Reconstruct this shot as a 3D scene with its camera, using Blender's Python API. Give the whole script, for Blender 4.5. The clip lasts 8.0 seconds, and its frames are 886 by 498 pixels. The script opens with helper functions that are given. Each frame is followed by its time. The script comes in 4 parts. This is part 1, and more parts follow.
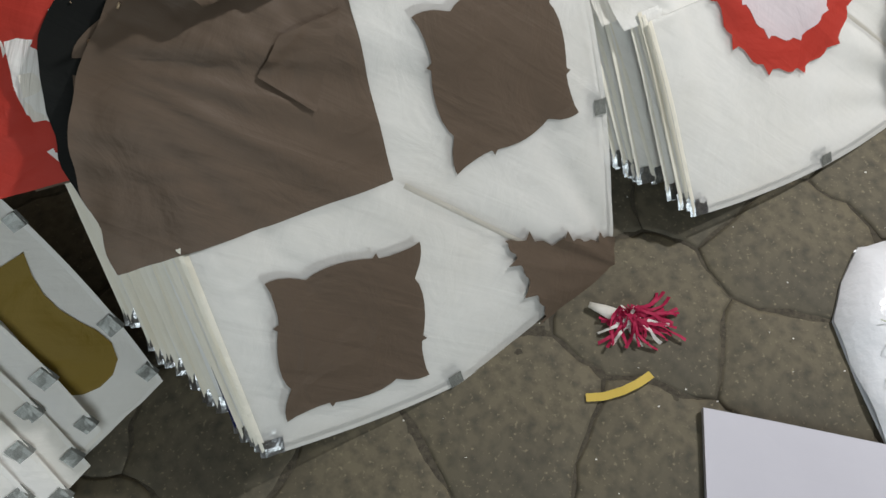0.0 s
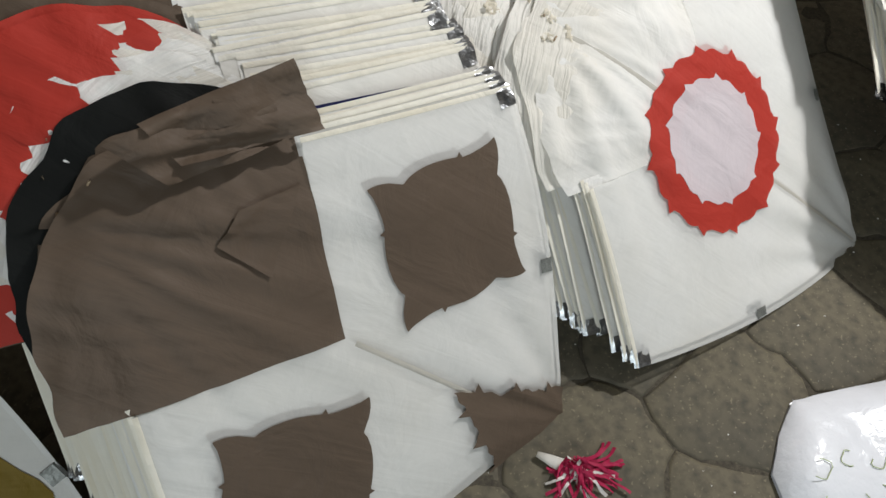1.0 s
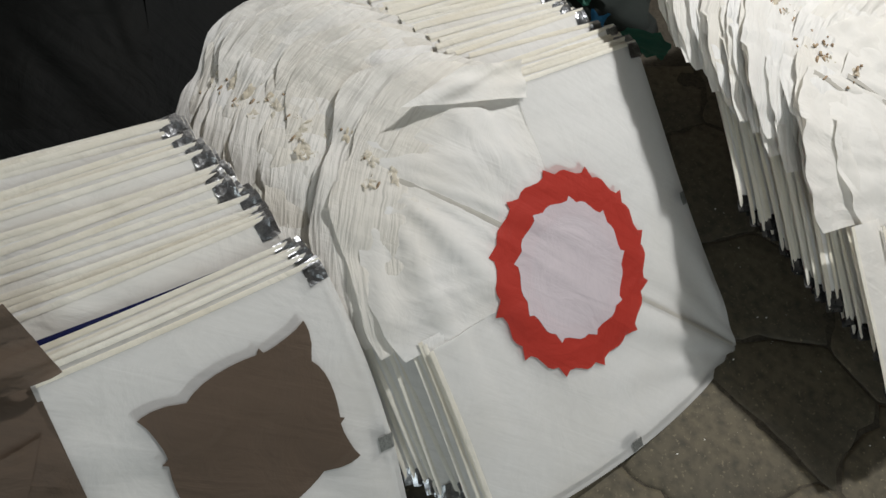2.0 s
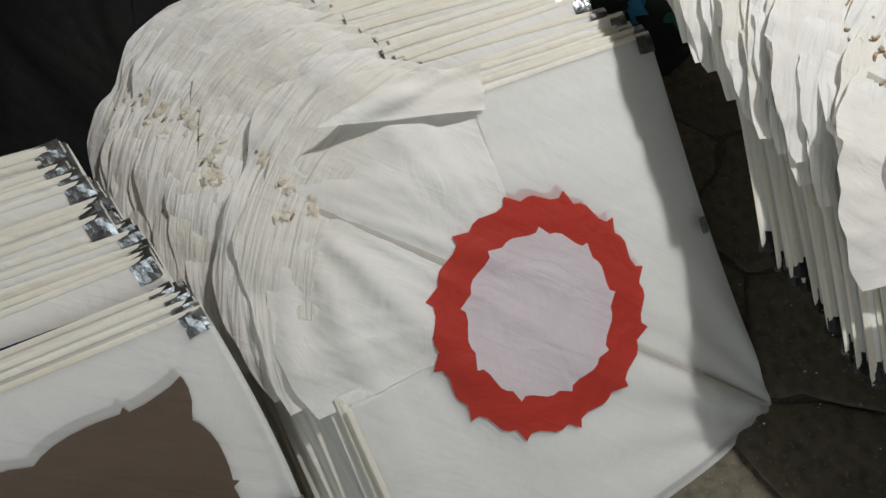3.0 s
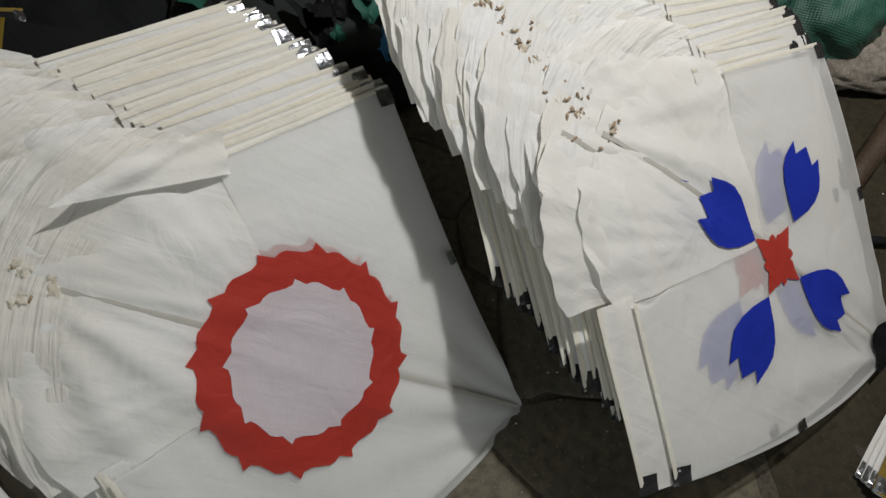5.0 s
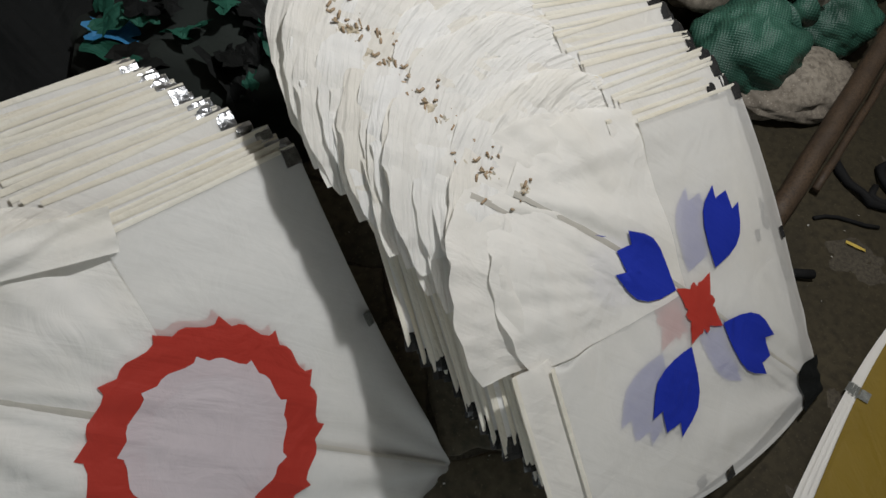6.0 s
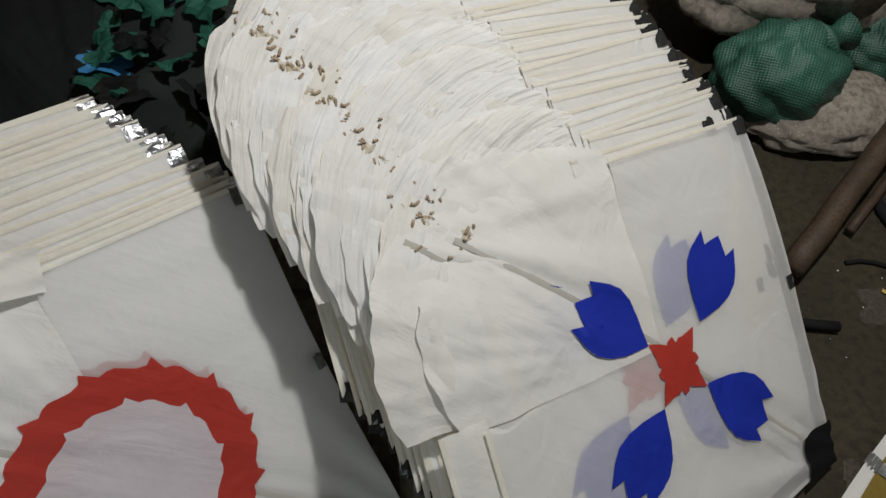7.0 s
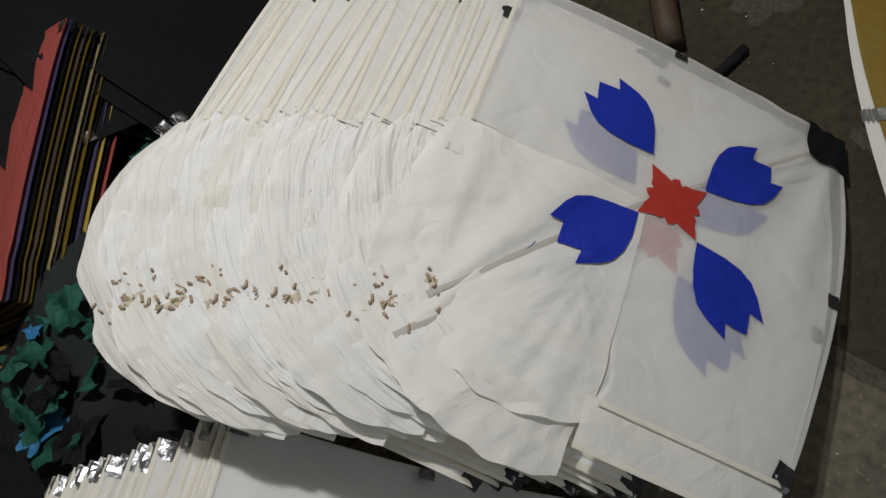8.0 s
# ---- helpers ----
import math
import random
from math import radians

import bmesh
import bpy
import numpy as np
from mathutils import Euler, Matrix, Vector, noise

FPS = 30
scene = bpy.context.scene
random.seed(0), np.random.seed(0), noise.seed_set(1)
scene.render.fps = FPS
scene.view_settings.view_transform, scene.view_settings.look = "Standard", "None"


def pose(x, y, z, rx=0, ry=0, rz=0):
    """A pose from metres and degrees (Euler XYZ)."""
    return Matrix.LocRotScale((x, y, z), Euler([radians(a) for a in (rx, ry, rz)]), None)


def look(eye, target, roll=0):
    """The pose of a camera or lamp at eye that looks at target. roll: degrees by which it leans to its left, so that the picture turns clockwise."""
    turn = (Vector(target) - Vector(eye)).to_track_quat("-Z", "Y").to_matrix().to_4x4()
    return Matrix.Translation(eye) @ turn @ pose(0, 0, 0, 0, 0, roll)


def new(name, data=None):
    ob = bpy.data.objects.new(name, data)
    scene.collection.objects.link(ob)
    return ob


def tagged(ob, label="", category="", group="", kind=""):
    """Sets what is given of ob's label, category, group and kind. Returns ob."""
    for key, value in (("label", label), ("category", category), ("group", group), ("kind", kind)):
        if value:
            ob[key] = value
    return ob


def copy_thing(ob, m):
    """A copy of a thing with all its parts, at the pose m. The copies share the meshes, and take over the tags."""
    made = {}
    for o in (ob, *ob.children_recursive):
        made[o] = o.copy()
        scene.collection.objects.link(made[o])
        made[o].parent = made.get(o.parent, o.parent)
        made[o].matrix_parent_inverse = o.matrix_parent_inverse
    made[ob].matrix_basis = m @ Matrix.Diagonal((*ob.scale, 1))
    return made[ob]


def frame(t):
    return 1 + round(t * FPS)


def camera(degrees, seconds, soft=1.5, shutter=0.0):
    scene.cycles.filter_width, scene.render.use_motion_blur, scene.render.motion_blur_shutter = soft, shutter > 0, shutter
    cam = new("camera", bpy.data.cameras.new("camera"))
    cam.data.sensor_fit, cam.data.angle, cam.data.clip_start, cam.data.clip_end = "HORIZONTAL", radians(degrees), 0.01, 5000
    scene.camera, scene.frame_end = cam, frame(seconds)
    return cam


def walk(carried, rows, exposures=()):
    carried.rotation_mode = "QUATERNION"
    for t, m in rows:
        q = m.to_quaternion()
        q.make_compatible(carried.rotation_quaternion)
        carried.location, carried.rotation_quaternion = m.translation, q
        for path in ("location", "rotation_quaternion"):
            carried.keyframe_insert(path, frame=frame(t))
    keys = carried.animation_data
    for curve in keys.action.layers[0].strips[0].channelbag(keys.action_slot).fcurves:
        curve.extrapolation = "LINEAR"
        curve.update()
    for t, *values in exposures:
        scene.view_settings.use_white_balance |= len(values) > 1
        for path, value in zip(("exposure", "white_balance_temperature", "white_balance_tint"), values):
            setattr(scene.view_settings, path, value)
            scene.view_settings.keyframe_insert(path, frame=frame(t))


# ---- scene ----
cam = camera(65.4, 8.0)
PATH = [
    (0, (0.03, -0.057, 1.098), (-0.025, 0.799, -0.708), -4.3),
    (0.5, (0.025, -0.056, 1.115), (0.027, 0.921, -0.631), -3.0),
    (1, (0.06, -0.001, 1.178), (0.092, 1.098, -0.492), 1.7),
    (1.5, (0.155, 0.143, 1.2), (0.256, 1.287, -0.437), 2.1),
    (1.8, (0.222, 0.247, 1.212), (0.416, 1.324, -0.462), 4.4),
    (2, (0.253, 0.287, 1.213), (0.445, 1.365, -0.461), 4.8),
    (2.2, (0.298, 0.319, 1.201), (0.434, 1.428, -0.458), 2.8),
    (3.3, (0.603, 0.471, 1.12), (0.313, 1.429, -0.611), -14.7),
    (3.5, (0.626, 0.478, 1.122), (0.308, 1.414, -0.617), -15.2),
    (4, (0.645, 0.46, 1.123), (0.34, 1.384, -0.624), -14.5),
    (4.5, (0.631, 0.44, 1.131), (0.457, 1.374, -0.628), -10.3),
    (5, (0.639, 0.493, 1.237), (0.945, 1.411, -0.513), 9.9),
    (5.2, (0.655, 0.518, 1.276), (1.075, 1.411, -0.468), 13.9),
    (6.3, (0.801, 0.577, 1.25), (1.208, 1.514, -0.47), 12.3),
    (6.5, (0.866, 0.572, 1.259), (1.215, 1.552, -0.449), 8.6),
    (7, (0.948, 0.605, 1.246), (1.124, 1.588, -0.487), 2.5),
    (7.5, (0.983, 0.618, 1.244), (1.214, 1.641, -0.459), -17.1),
    (8, (0.994, 0.656, 1.242), (1.243, 1.605, -0.501), -42.0),
]
walk(cam, [(t, look(eye, target, roll)) for t, eye, target, roll in PATH],
     [(0, 1.15), (1, 1.08), (2, 0.60), (3.5, 0.44), (4.5, 0.42), (5, 0.20), (6.5, 0.08), (8, -0.02)])

# ---- light ----
world = bpy.data.worlds.new("room_air")
scene.world = world
world.use_nodes = True
world.node_tree.nodes["Background"].inputs[0].default_value = (0.9, 0.95, 1.0, 1)
world.node_tree.nodes["Background"].inputs[1].default_value = 0.05


def lamp(name, kind, m, watts, colour, size):
    data = bpy.data.lights.new(name, kind)
    data.energy, data.color = watts, colour
    if kind == "AREA":
        data.shape, data.size, data.size_y = "RECTANGLE", size[0], size[1]
    else:
        data.shadow_soft_size = size
    ob = new(name, data)
    ob.matrix_world = m
    return ob


# the bare bulb above the stacks, and a cool fill added behind the camera
lamp("bulb_light", "POINT", pose(1.50, 1.36, 2.02), 92, (0.965, 0.965, 0.975), 0.045)
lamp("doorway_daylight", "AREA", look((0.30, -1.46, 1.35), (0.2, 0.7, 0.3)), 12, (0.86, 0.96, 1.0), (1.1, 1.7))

# ---- materials ----


def mat(name):
    m = bpy.data.materials.new(name)
    m.use_nodes = True
    nt = m.node_tree
    for n in list(nt.nodes):
        nt.nodes.remove(n)
    out = nt.nodes.new("ShaderNodeOutputMaterial")
    return m, nt, out


def node(nt, kind, **inputs):
    n = nt.nodes.new(kind)
    for key, value in inputs.items():
        n.inputs[key.replace("_", " ")].default_value = value
    return n


def mixed(nt, fac, a, b):
    """A colour mix: fac a socket or number, a and b colours or sockets."""
    n = nt.nodes.new("ShaderNodeMix")
    n.data_type = "RGBA"
    for sock, value in ((n.inputs[0], fac), (n.inputs[6], a), (n.inputs[7], b)):
        if isinstance(value, bpy.types.NodeSocket):
            nt.links.new(value, sock)
        else:
            sock.default_value = value if isinstance(value, (int, float)) else (*value, 1)
    return n.outputs[2]


def noisy(nt, coord, scale, low, high, detail=4.0):
    n = node(nt, "ShaderNodeTexNoise", Scale=scale, Detail=detail)
    nt.links.new(coord, n.inputs["Vector"])
    r = nt.nodes.new("ShaderNodeMapRange")
    r.inputs[1].default_value, r.inputs[2].default_value = low, high
    nt.links.new(n.outputs[0], r.inputs[0])
    return r.outputs[0]


def tissue(name, colour, stain, through_light=0.35, clear=0.12, stains=0.35, spec=0.25, aged=0.3, ripple=0.0):
    """Thin kite paper: diffuse, translucent and a little clear, with glue stains and fine wrinkles."""
    m, nt, out = mat(name)
    geo = nt.nodes.new("ShaderNodeTexCoord")
    info = nt.nodes.new("ShaderNodeObjectInfo")
    shift = nt.nodes.new("ShaderNodeVectorMath")
    shift.operation = "ADD"
    nt.links.new(geo.outputs["Object"], shift.inputs[0])
    off = nt.nodes.new("ShaderNodeMath")
    off.operation = "MULTIPLY"
    off.inputs[1].default_value = 9.0
    nt.links.new(info.outputs["Random"], off.inputs[0])
    nt.links.new(off.outputs[0], shift.inputs[1])
    co = shift.outputs[0]
    broad = noisy(nt, co, 5.0, 0.48, 0.75)
    fine = noisy(nt, co, 90.0, 0.35, 0.75)
    scaled = nt.nodes.new("ShaderNodeMath")
    scaled.operation = "MULTIPLY"
    scaled.inputs[1].default_value = stains
    nt.links.new(broad, scaled.inputs[0])
    c1 = mixed(nt, scaled.outputs[0], colour, stain)
    fibre = nt.nodes.new("ShaderNodeMath")
    fibre.operation = "MULTIPLY"
    fibre.inputs[1].default_value = 0.10
    nt.links.new(fine, fibre.inputs[0])
    c2 = mixed(nt, fibre.outputs[0], c1, tuple(v * 0.72 for v in colour))
    # some sheets have yellowed more than others
    age = nt.nodes.new("ShaderNodeMath")
    age.operation = "MULTIPLY"
    age.inputs[1].default_value = aged
    nt.links.new(info.outputs["Random"], age.inputs[0])
    c2 = mixed(nt, age.outputs[0], c2, stain)
    bumpn = node(nt, "ShaderNodeTexNoise", Scale=11.0, Detail=5.0, Distortion=0.9)
    nt.links.new(co, bumpn.inputs["Vector"])
    # long soft creases pulled across the sheet
    pull = nt.nodes.new("ShaderNodeMapping")
    pull.inputs["Rotation"].default_value = (0, 0, 0.7)
    pull.inputs["Scale"].default_value = (34.0, 4.0, 9.0)
    nt.links.new(co, pull.inputs["Vector"])
    creases = node(nt, "ShaderNodeTexNoise", Scale=1.0, Detail=3.0, Distortion=0.6)
    nt.links.new(pull.outputs[0], creases.inputs["Vector"])
    both = nt.nodes.new("ShaderNodeMath")
    both.operation = "MULTIPLY_ADD"
    both.inputs[1].default_value = 0.45
    nt.links.new(creases.outputs[0], both.inputs[0])
    nt.links.new(bumpn.outputs[0], both.inputs[2])
    height = both.outputs[0]
    if ripple:
        # crinkles that run round the middle of the kite, along its nose rim
        flat = nt.nodes.new("ShaderNodeVectorMath")
        flat.operation = "MULTIPLY"
        flat.inputs[1].default_value = (1, 1, 0)
        nt.links.new(geo.outputs["Object"], flat.inputs[0])
        far = nt.nodes.new("ShaderNodeVectorMath")
        far.operation = "LENGTH"
        nt.links.new(flat.outputs[0], far.inputs[0])
        spread = nt.nodes.new("ShaderNodeMath")
        spread.operation = "MULTIPLY"
        spread.inputs[1].default_value = 75.0
        nt.links.new(far.outputs["Value"], spread.inputs[0])
        seam = nt.nodes.new("ShaderNodeSeparateXYZ")
        nt.links.new(co, seam.inputs[0])
        along = nt.nodes.new("ShaderNodeMath")
        along.operation = "MULTIPLY"
        along.inputs[1].default_value = 7.0
        nt.links.new(seam.outputs[0], along.inputs[0])
        where = nt.nodes.new("ShaderNodeCombineXYZ")
        nt.links.new(spread.outputs[0], where.inputs[0])
        nt.links.new(along.outputs[0], where.inputs[1])
        nt.links.new(off.outputs[0], where.inputs[2])
        crinkle = node(nt, "ShaderNodeTexNoise", Scale=1.0, Detail=3.0, Distortion=0.5)
        nt.links.new(where.outputs[0], crinkle.inputs["Vector"])
        add = nt.nodes.new("ShaderNodeMath")
        add.operation = "MULTIPLY_ADD"
        add.inputs[1].default_value = ripple
        nt.links.new(crinkle.outputs[0], add.inputs[0])
        nt.links.new(height, add.inputs[2])
        height = add.outputs[0]
    bump = node(nt, "ShaderNodeBump", Strength=0.55, Distance=0.012)
    nt.links.new(height, bump.inputs["Height"])
    front = node(nt, "ShaderNodeBsdfPrincipled", Roughness=0.62)
    front.inputs["Specular IOR Level"].default_value = spec
    back = nt.nodes.new("ShaderNodeBsdfTranslucent")
    see = nt.nodes.new("ShaderNodeBsdfTransparent")
    nt.links.new(c2, front.inputs["Base Color"])
    nt.links.new(c2, back.inputs["Color"])
    nt.links.new(bump.outputs[0], front.inputs["Normal"])
    a, b = nt.nodes.new("ShaderNodeMixShader"), nt.nodes.new("ShaderNodeMixShader")
    a.inputs[0].default_value, b.inputs[0].default_value = through_light, clear
    nt.links.new(front.outputs[0], a.inputs[1])
    nt.links.new(back.outputs[0], a.inputs[2])
    nt.links.new(a.outputs[0], b.inputs[1])
    nt.links.new(see.outputs[0], b.inputs[2])
    nt.links.new(b.outputs[0], out.inputs[0])
    return m


def solid(name, colour, other, scale=8.0, rough=0.6, metal=0.0, bump=0.2, bump_scale=40.0, spec=0.4, dist=0.004, grainy=True):
    m, nt, out = mat(name)
    co = nt.nodes.new("ShaderNodeTexCoord").outputs["Object"]
    f = noisy(nt, co, scale, 0.35, 0.7, 6.0)
    b = node(nt, "ShaderNodeBsdfPrincipled", Roughness=rough, Metallic=metal)
    b.inputs["Specular IOR Level"].default_value = spec
    grain = noisy(nt, co, scale * 14, 0.42, 0.72, 3.0)
    speck = noisy(nt, co, scale * 45, 0.62, 0.74, 2.0)
    c = mixed(nt, f, colour, other)
    if grainy:
        c = mixed(nt, grain, c, tuple(v * 0.78 for v in other))
        c = mixed(nt, speck, c, tuple(min(0.9, v * 1.35) for v in colour))
    nt.links.new(c, b.inputs["Base Color"])
    bn = node(nt, "ShaderNodeTexNoise", Scale=bump_scale, Detail=5.0)
    nt.links.new(co, bn.inputs["Vector"])
    bp = node(nt, "ShaderNodeBump", Strength=bump, Distance=dist)
    nt.links.new(bn.outputs[0], bp.inputs["Height"])
    nt.links.new(bp.outputs[0], b.inputs["Normal"])
    nt.links.new(b.outputs[0], out.inputs[0])
    return m


PAPER = tissue("white_tissue_paper", (0.86, 0.855, 0.83), (0.74, 0.69, 0.58), 0.26, 0.07, 0.35, 0.25, 0.35)
NOSE = tissue("crinkled_white_tissue_paper", (0.86, 0.855, 0.83), (0.74, 0.69, 0.58), 0.26, 0.05, 0.35, 0.25, 0.55, 1.7)
THIN = tissue("thin_white_tissue_paper", (0.86, 0.855, 0.83), (0.78, 0.74, 0.66), 0.30, 0.44, 0.3, 0.25, 0.0)
GLUE = tissue("yellowed_glue_paper", (0.76, 0.71, 0.60), (0.58, 0.48, 0.32), 0.3, 0.2, 1.0)
NAVY = tissue("navy_blue_tissue_paper", (0.012, 0.016, 0.07), (0.01, 0.012, 0.05), 0.1, 0.0, 0.3, 0.1)
CREAM = tissue("cream_pasted_edge", (0.80, 0.775, 0.69), (0.70, 0.64, 0.50), 0.25, 0.0, 0.8)
BROWN = tissue("brown_tissue_paper", (0.104, 0.074, 0.052), (0.13, 0.096, 0.07), 0.15, 0.02)
RED = tissue("red_tissue_paper", (0.46, 0.042, 0.028), (0.38, 0.034, 0.022), 0.2, 0.03)
LILAC = tissue("pale_lilac_tissue_paper", (0.70, 0.63, 0.655), (0.62, 0.55, 0.575), 0.25, 0.05)
BLUE = tissue("deep_blue_tissue_paper", (0.012, 0.03, 0.36), (0.01, 0.025, 0.28), 0.12, 0.0)
BLACK = tissue("black_tissue_paper", (0.009, 0.010, 0.010), (0.014, 0.014, 0.012), 0.05, 0.0, 0.35, 0.06)
GOLD = tissue("olive_gold_tissue_paper", (0.23, 0.155, 0.02), (0.16, 0.105, 0.015), 0.15, 0.02)
GREEN = tissue("dark_green_tissue_paper", (0.026, 0.125, 0.085), (0.016, 0.08, 0.052), 0.2, 0.02)
SKY = tissue("sky_blue_tissue_paper", (0.05, 0.25, 0.50), (0.04, 0.2, 0.42), 0.2, 0.02)
PURPLE = tissue("dusty_purple_tissue_paper", (0.10, 0.085, 0.19), (0.08, 0.07, 0.15), 0.2, 0.02)
PINK = tissue("pink_tissue_paper", (0.65, 0.10, 0.26), (0.5, 0.08, 0.2), 0.2, 0.02)
YELLOW = tissue("yellow_paper", (0.66, 0.48, 0.10), (0.5, 0.36, 0.08), 0.2, 0.0)
CANE_PAPER = tissue("straw_tissue_paper", (0.42, 0.34, 0.18), (0.3, 0.23, 0.1), 0.2, 0.0)
ROSE = tissue("faded_red_tissue_paper", (0.55, 0.12, 0.10), (0.42, 0.08, 0.07), 0.2, 0.02)
FOIL = solid("crumpled_silver_foil", (0.52, 0.53, 0.54), (0.22, 0.23, 0.24), 60, 0.3, 1.0, 0.5, 70.0)
GREY_TAPE = solid("dull_grey_tape", (0.26, 0.27, 0.25), (0.15, 0.155, 0.145), 40, 0.35, 0.3, 0.4, 60.0)
TAPE = solid("glossy_black_tape", (0.012, 0.013, 0.014), (0.03, 0.03, 0.03), 30, 0.25, 0.0, 0.4, 80.0)
CANE = solid("split_bamboo", (0.50, 0.43, 0.30), (0.38, 0.31, 0.2), 30, 0.55)
RIB = tissue("cane_under_paper", (0.44, 0.42, 0.37), (0.36, 0.33, 0.28), 0.1, 0.0)
SCORCH = solid("scorched_bamboo_tip", (0.20, 0.11, 0.05), (0.50, 0.40, 0.27), 160, 0.7)

# ---- mesh helpers ----


def part(name, bm, material, parent=None, label="", smooth=True):
    me = bpy.data.meshes.new(name)
    bmesh.ops.recalc_face_normals(bm, faces=bm.faces[:])
    bm.to_mesh(me)
    bm.free()
    me.materials.append(material)
    if smooth:
        me.polygons.foreach_set("use_smooth", [True] * len(me.polygons))
    ob = new(name, me)
    if parent:
        ob.parent = parent
    if label:
        ob["label"] = label
    return ob


def sheet(f, nu, nv, bm=None):
    """A grid of points f(u, v), u and v from 0 to 1."""
    bm = bm or bmesh.new()
    g = [[bm.verts.new(f(i / nu, j / nv)) for j in range(nv + 1)] for i in range(nu + 1)]
    for i in range(nu):
        for j in range(nv):
            bm.faces.new((g[i][j], g[i + 1][j], g[i + 1][j + 1], g[i][j + 1]))
    return bm


def rope_mesh(points, radius, sides=6, bm=None, flat=1.0):
    """A tube along points; radius a number or a function of 0 to 1."""
    bm = bm or bmesh.new()
    pts = [Vector(p) for p in points]
    rings = []
    for i, p in enumerate(pts):
        d = (pts[min(i + 1, len(pts) - 1)] - pts[max(i - 1, 0)]).normalized()
        up = Vector((0, 0, 1)) if abs(d.z) < 0.9 else Vector((1, 0, 0))
        x = d.cross(up).normalized()
        y = x.cross(d)
        rad = radius(i / (len(pts) - 1)) if callable(radius) else radius
        rings.append([bm.verts.new(p + (x * math.cos(k * math.tau / sides) + y * flat * math.sin(k * math.tau / sides)) * rad) for k in range(sides)])
    for a, b in zip(rings, rings[1:]):
        for k in range(sides):
            bm.faces.new((a[k], a[(k + 1) % sides], b[(k + 1) % sides], b[k]))
    bm.faces.new(rings[0][::-1])
    bm.faces.new(rings[-1])
    return bm


def nz(x, y, z=0.0):
    return noise.noise(Vector((x, y, z)))


# ---- the kites ----
# A kite is a square of paper with side 0.636 m, standing on its tail corner. Its own axes: x to the right corner,
# y to the nose, z out of its face. Square coordinates a, b run from -1 to 1: (1, 1) nose, (1, -1) right, (-1, -1) tail, (-1, 1) left.


